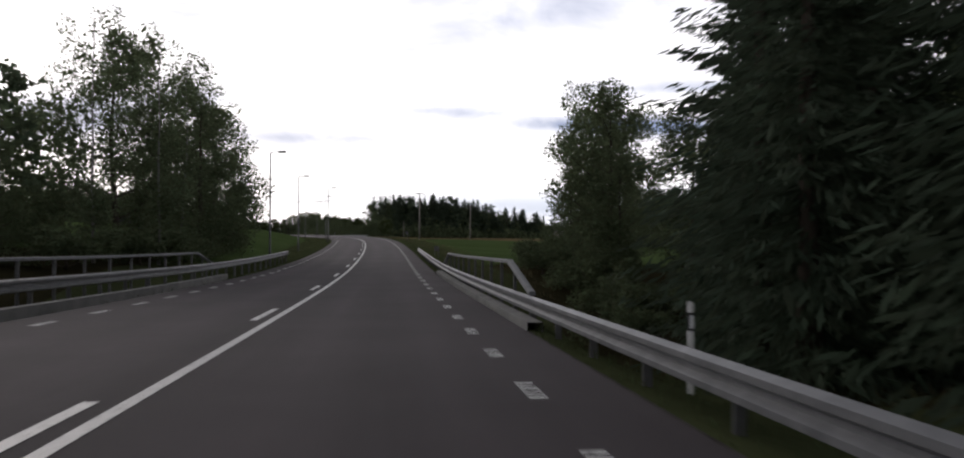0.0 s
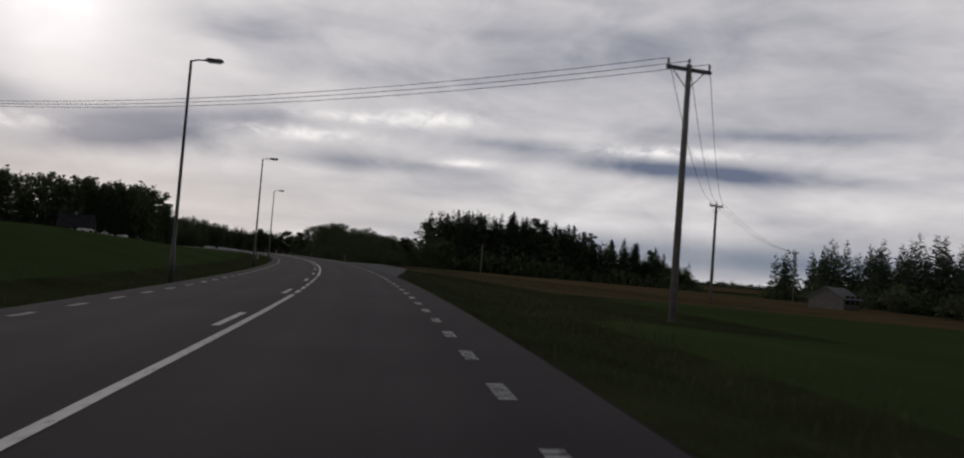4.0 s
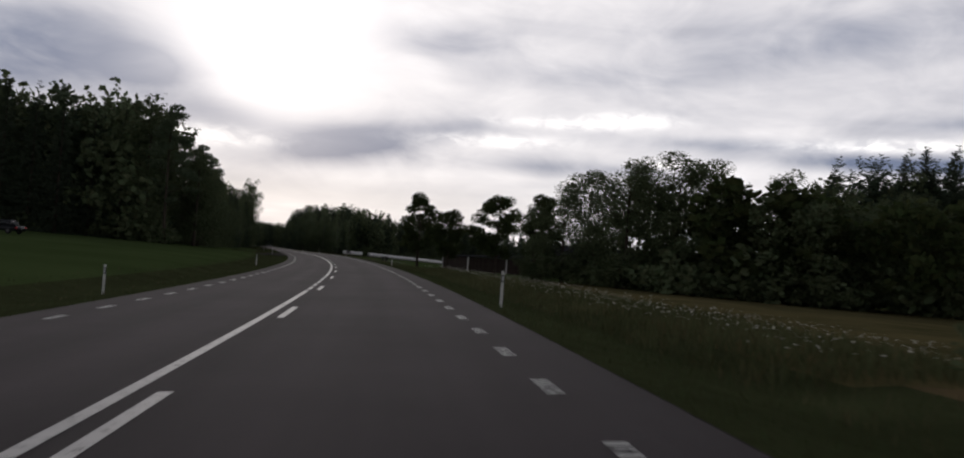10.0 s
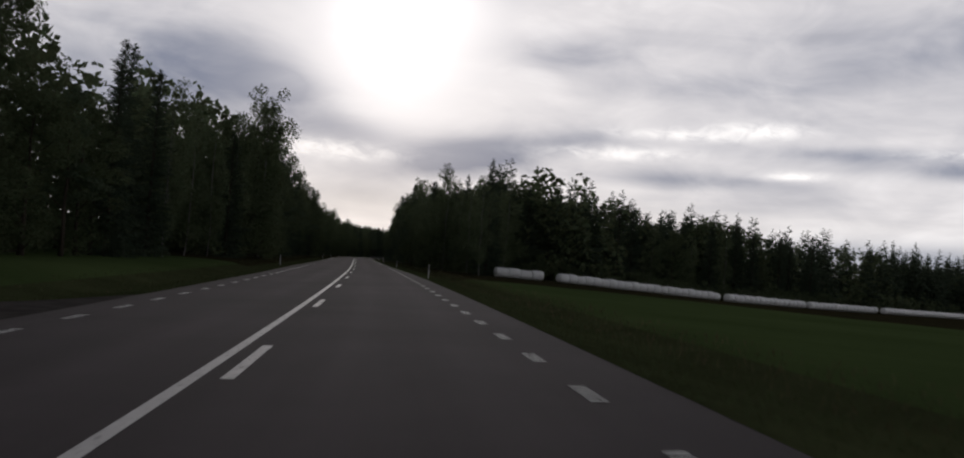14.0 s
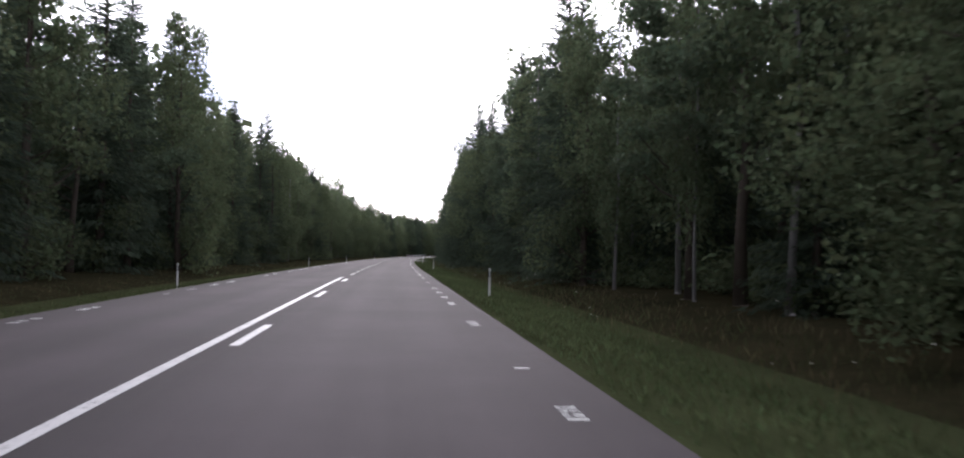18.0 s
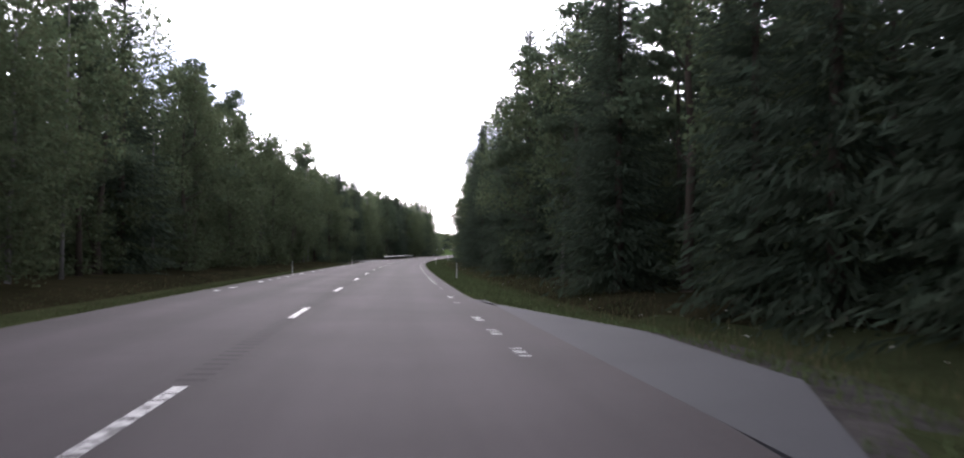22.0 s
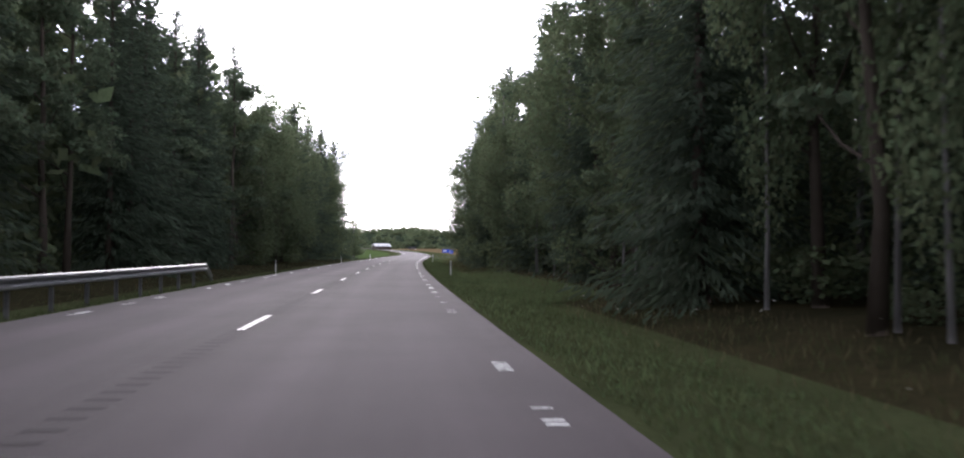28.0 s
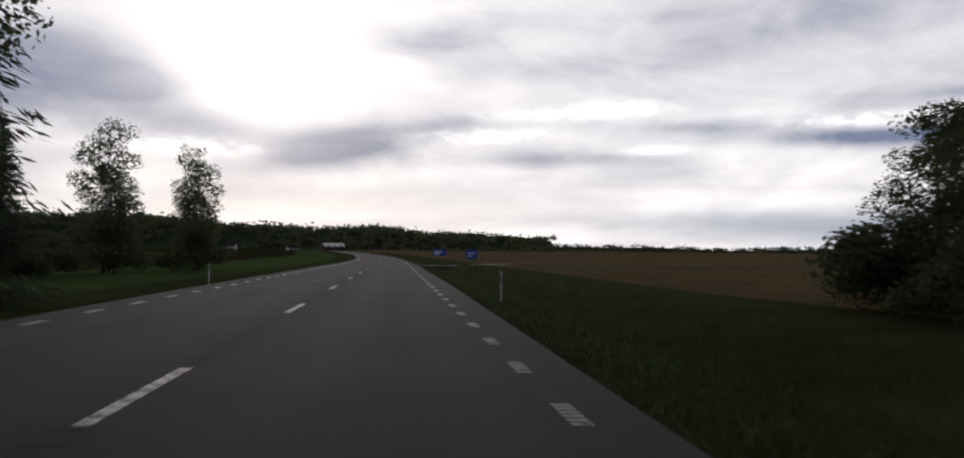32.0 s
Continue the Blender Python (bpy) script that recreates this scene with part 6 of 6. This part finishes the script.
caravan()
boat(460, -42.5, 80)
van(462.5, -37.3, 70)
car(467, -33, 70)


def far_building(bearing, dist, w, l, e, r, wall, roof, label, turn, z=1.5, p=None):
    o = place(1144, 2.3)
    a = radians(bearing)
    if p is None:
        p = Vector((o.x - math.sin(a) * dist, o.y + math.cos(a) * dist, z))
    ob = thing("farm_building", Matrix.Translation(p) @ Matrix.Rotation(radians(turn), 4, "Z"), label, "farm building")
    part("wall", boxed(-w / 2, w / 2, -l / 2, l / 2, -4, e), wall, ob)
    gable_roof(ob, -w / 2, w / 2, -l / 2, l / 2, e, r, "x", 0.4, roof)
    for k in (-1, 1):
        bm = bmesh.new()
        a_ = [bm.verts.new(q) for q in ((k * w / 2, -l / 2, e), (k * w / 2, l / 2, e), (k * w / 2, 0, r))]
        bm.faces.new(a_)
        part("gable", bm, wall, ob)
    for x in (-w * 0.3, 0, w * 0.3):
        part("window", boxed(x - 0.7, x + 0.7, -l / 2 - 0.06, -l / 2 - 0.01, 0.8, 2.0), "glass", ob)


far_building(0.3, 470, 11, 7, 1.4, 3.0, "dark_wood", "film", "long dark farm building with a pale sheet roof", 20, 3.6)
far_building(2.9, 520, 6, 6, 2.6, 4.5, "white_wood", "grey_roof", "small white farm house among trees", 20)
far_building(6.7, 500, 5, 5, 3.5, 5.5, "white_wood", "grey_roof", "small white farm house among trees", -10)
far_building(-2.3, 560, 5, 4, 2.4, 3.6, "white_wood", "grey_roof", "small white farm house among trees", -10)
far_building(0, 0, 6.5, 5, 1.6, 3.0, "grey_wood", "rail_grey", "small farm house with a pale roof behind a field", 25, p=place(256, 75))


# ---------- a stone by the field ----------
def stone(s, u, size):
    r = np.random.default_rng(int(s))
    bm = bmesh.new()
    bmesh.ops.create_icosphere(bm, subdivisions=3, radius=size)
    for v in bm.verts:
        v.co *= 1 + 0.18 * math.sin(v.co.x * 7 / size * 0.4 + 1) * math.cos(v.co.y * 5 / size * 0.4) + r.uniform(-0.03, 0.03)
        v.co.z *= 0.46
    ob = thing("stone", on_ground(s, u), "pale grey boulder lying in the grass", "stone")
    part("rock", bm, "concrete", ob)


stone(269, 7.9, 0.29)

# ---------- grass and weeds, too many to count ----------
def scatter(name, s0, s1, u0, u1, count, h0, h1, mat, label, lean=0.35, width=0.018, tip=False):
    s = rng.uniform(s0, s1, count)
    u = u0 + (u1 - u0) * rng.uniform(0, 1, count)
    rows = np.arange(s0, s1 + 2, 1.0)
    edge = np.interp(s, rows, [half_width(q, 1 if u0 > 0 else -1) for q in rows]) + 0.06
    bare = np.abs(u) < edge
    if u0 > 0:
        bare |= (np.abs(s - 516) < 2.6 + 6 * np.exp(-(np.abs(u) - 4.6) / 1.2)) | (np.abs(s - 1252.5) < 3.4 + 5 * np.exp(-(np.abs(u) - 4.6) / 1.5))
    s, u = s[~bare], u[~bare]
    n = len(s)
    gs = np.arange(s0 - 4, s1 + 8, 4.0)
    gu = np.linspace(min(u0, u1) - 0.5, max(u0, u1) + 0.5, 12)
    gz = np.array([[side_drop(a, b) for b in gu] for a in gs])
    fi = np.clip((s - gs[0]) / 4.0, 0, len(gs) - 1.001)
    fj = np.clip((u - gu[0]) / (gu[1] - gu[0]), 0, len(gu) - 1.001)
    i, j = fi.astype(int), fj.astype(int)
    a, b = fi - i, fj - j
    z = gz[i, j] * (1 - a) * (1 - b) + gz[i + 1, j] * a * (1 - b) + gz[i, j + 1] * (1 - a) * b + gz[i + 1, j + 1] * a * b
    h = np.interp(s, _s, _head)
    patch = 0.55 + 0.45 * np.sin(s * 0.21 + 1.3 * np.sin(u * 0.9)) * np.sin(s * 0.047 + u)
    ln = rng.uniform(h0, h1, n) * (0.75 + 0.25 * patch)
    c = np.stack([np.interp(s, _s, _x) + u * np.cos(h), np.interp(s, _s, _y) + u * np.sin(h), np.interp(s, _s, _z) + z], 1)
    w = unit(np.stack([rng.normal(0, lean, n), rng.normal(0, lean, n), np.ones(n)], 1))
    sd = unit(np.cross(w, unit(rng.normal(0, 1, (n, 3)))))
    if tip:
        c = c + w * ln[:, None]
        k = rng.uniform(0.04, 0.09, n)
        v = kites(c, unit(rng.normal(0, 1, (n, 3)) * np.array([1, 1, 0.2])), unit(rng.normal(0, 1, (n, 3)) * np.array([1, 1, 0.2])), k, k)
    else:
        v = kites(c + w * ln[:, None] * 0.42, w, sd, ln, width * rng.uniform(0.6, 1.4, n))
    tagged(new(name, mesh_quads(name, v, mat)), label, "grass", kind="stuff")


scatter("grass", -10, 1200, 4.4, 6.6, 80000, 0.06, 0.22, "grass", "short green grass on the road's verge")
scatter("grass", -10, 1200, 6.4, 9.6, 90000, 0.10, 0.32, "grass", "long green grass on the road's verge")
scatter("grass", -10, 1200, -4.4, -9.6, 70000, 0.06, 0.20, "grass", "green grass on the road's verge")
scatter("dry_grass", -10, 1200, 7.2, 10.4, 30000, 0.14, 0.36, "dry_grass", "dry straw-coloured grass on the verge", 0.3, 0.02)
scatter("dry_grass", 80, 1200, -6.5, -10.0, 7000, 0.10, 0.26, "dry_grass", "dry straw-coloured grass on the verge", 0.3, 0.02)
scatter("weeds", 384, 458, 7.5, 14.0, 14000, 0.25, 0.6, "weed_stalks", "tall green weeds beside the fallow", 0.3, 0.05)
scatter("weed_flowers", 384, 458, 9.0, 13.0, 2600, 0.45, 0.7, "flowers", "pale flower heads over the weeds", 0.3, 0.05, True)
scatter("weed_flowers", 610, 1150, 6.5, 10.0, 700, 0.35, 0.7, "flowers", "scattered white flowers on the verge", 0.3, 0.05, True)
scatter("stubble_straw", 208, 262, 15.0, 42.0, 10000, 0.15, 0.45, "dry_grass", "pale straw standing in the field", 0.25, 0.03)
scatter("stubble_straw", 262, 384, 11.2, 42.0, 22000, 0.15, 0.45, "dry_grass", "pale straw standing in the field", 0.25, 0.03)
scatter("stubble_straw", 1172, 1300, 9.5, 40.0, 12000, 0.06, 0.22, "dry_grass", "pale straw standing in the field", 0.25, 0.03)
scatter("fresh_grass", 606, 1200, 4.4, 7.4, 90000, 0.06, 0.22, "fresh_grass", "fresh light green grass along the road's edge", 0.45, 0.03)
scatter("fresh_grass", 1044, 1078, 6.4, 9.2, 9000, 0.25, 0.55, "fresh_grass", "tall fresh green grass on the verge", 0.3, 0.03)
scatter("seed_heads", 1044, 1078, 7.2, 9.6, 700, 0.5, 0.85, "dry_grass", "pale seed heads over tall grass", 0.3, 0.03, True)
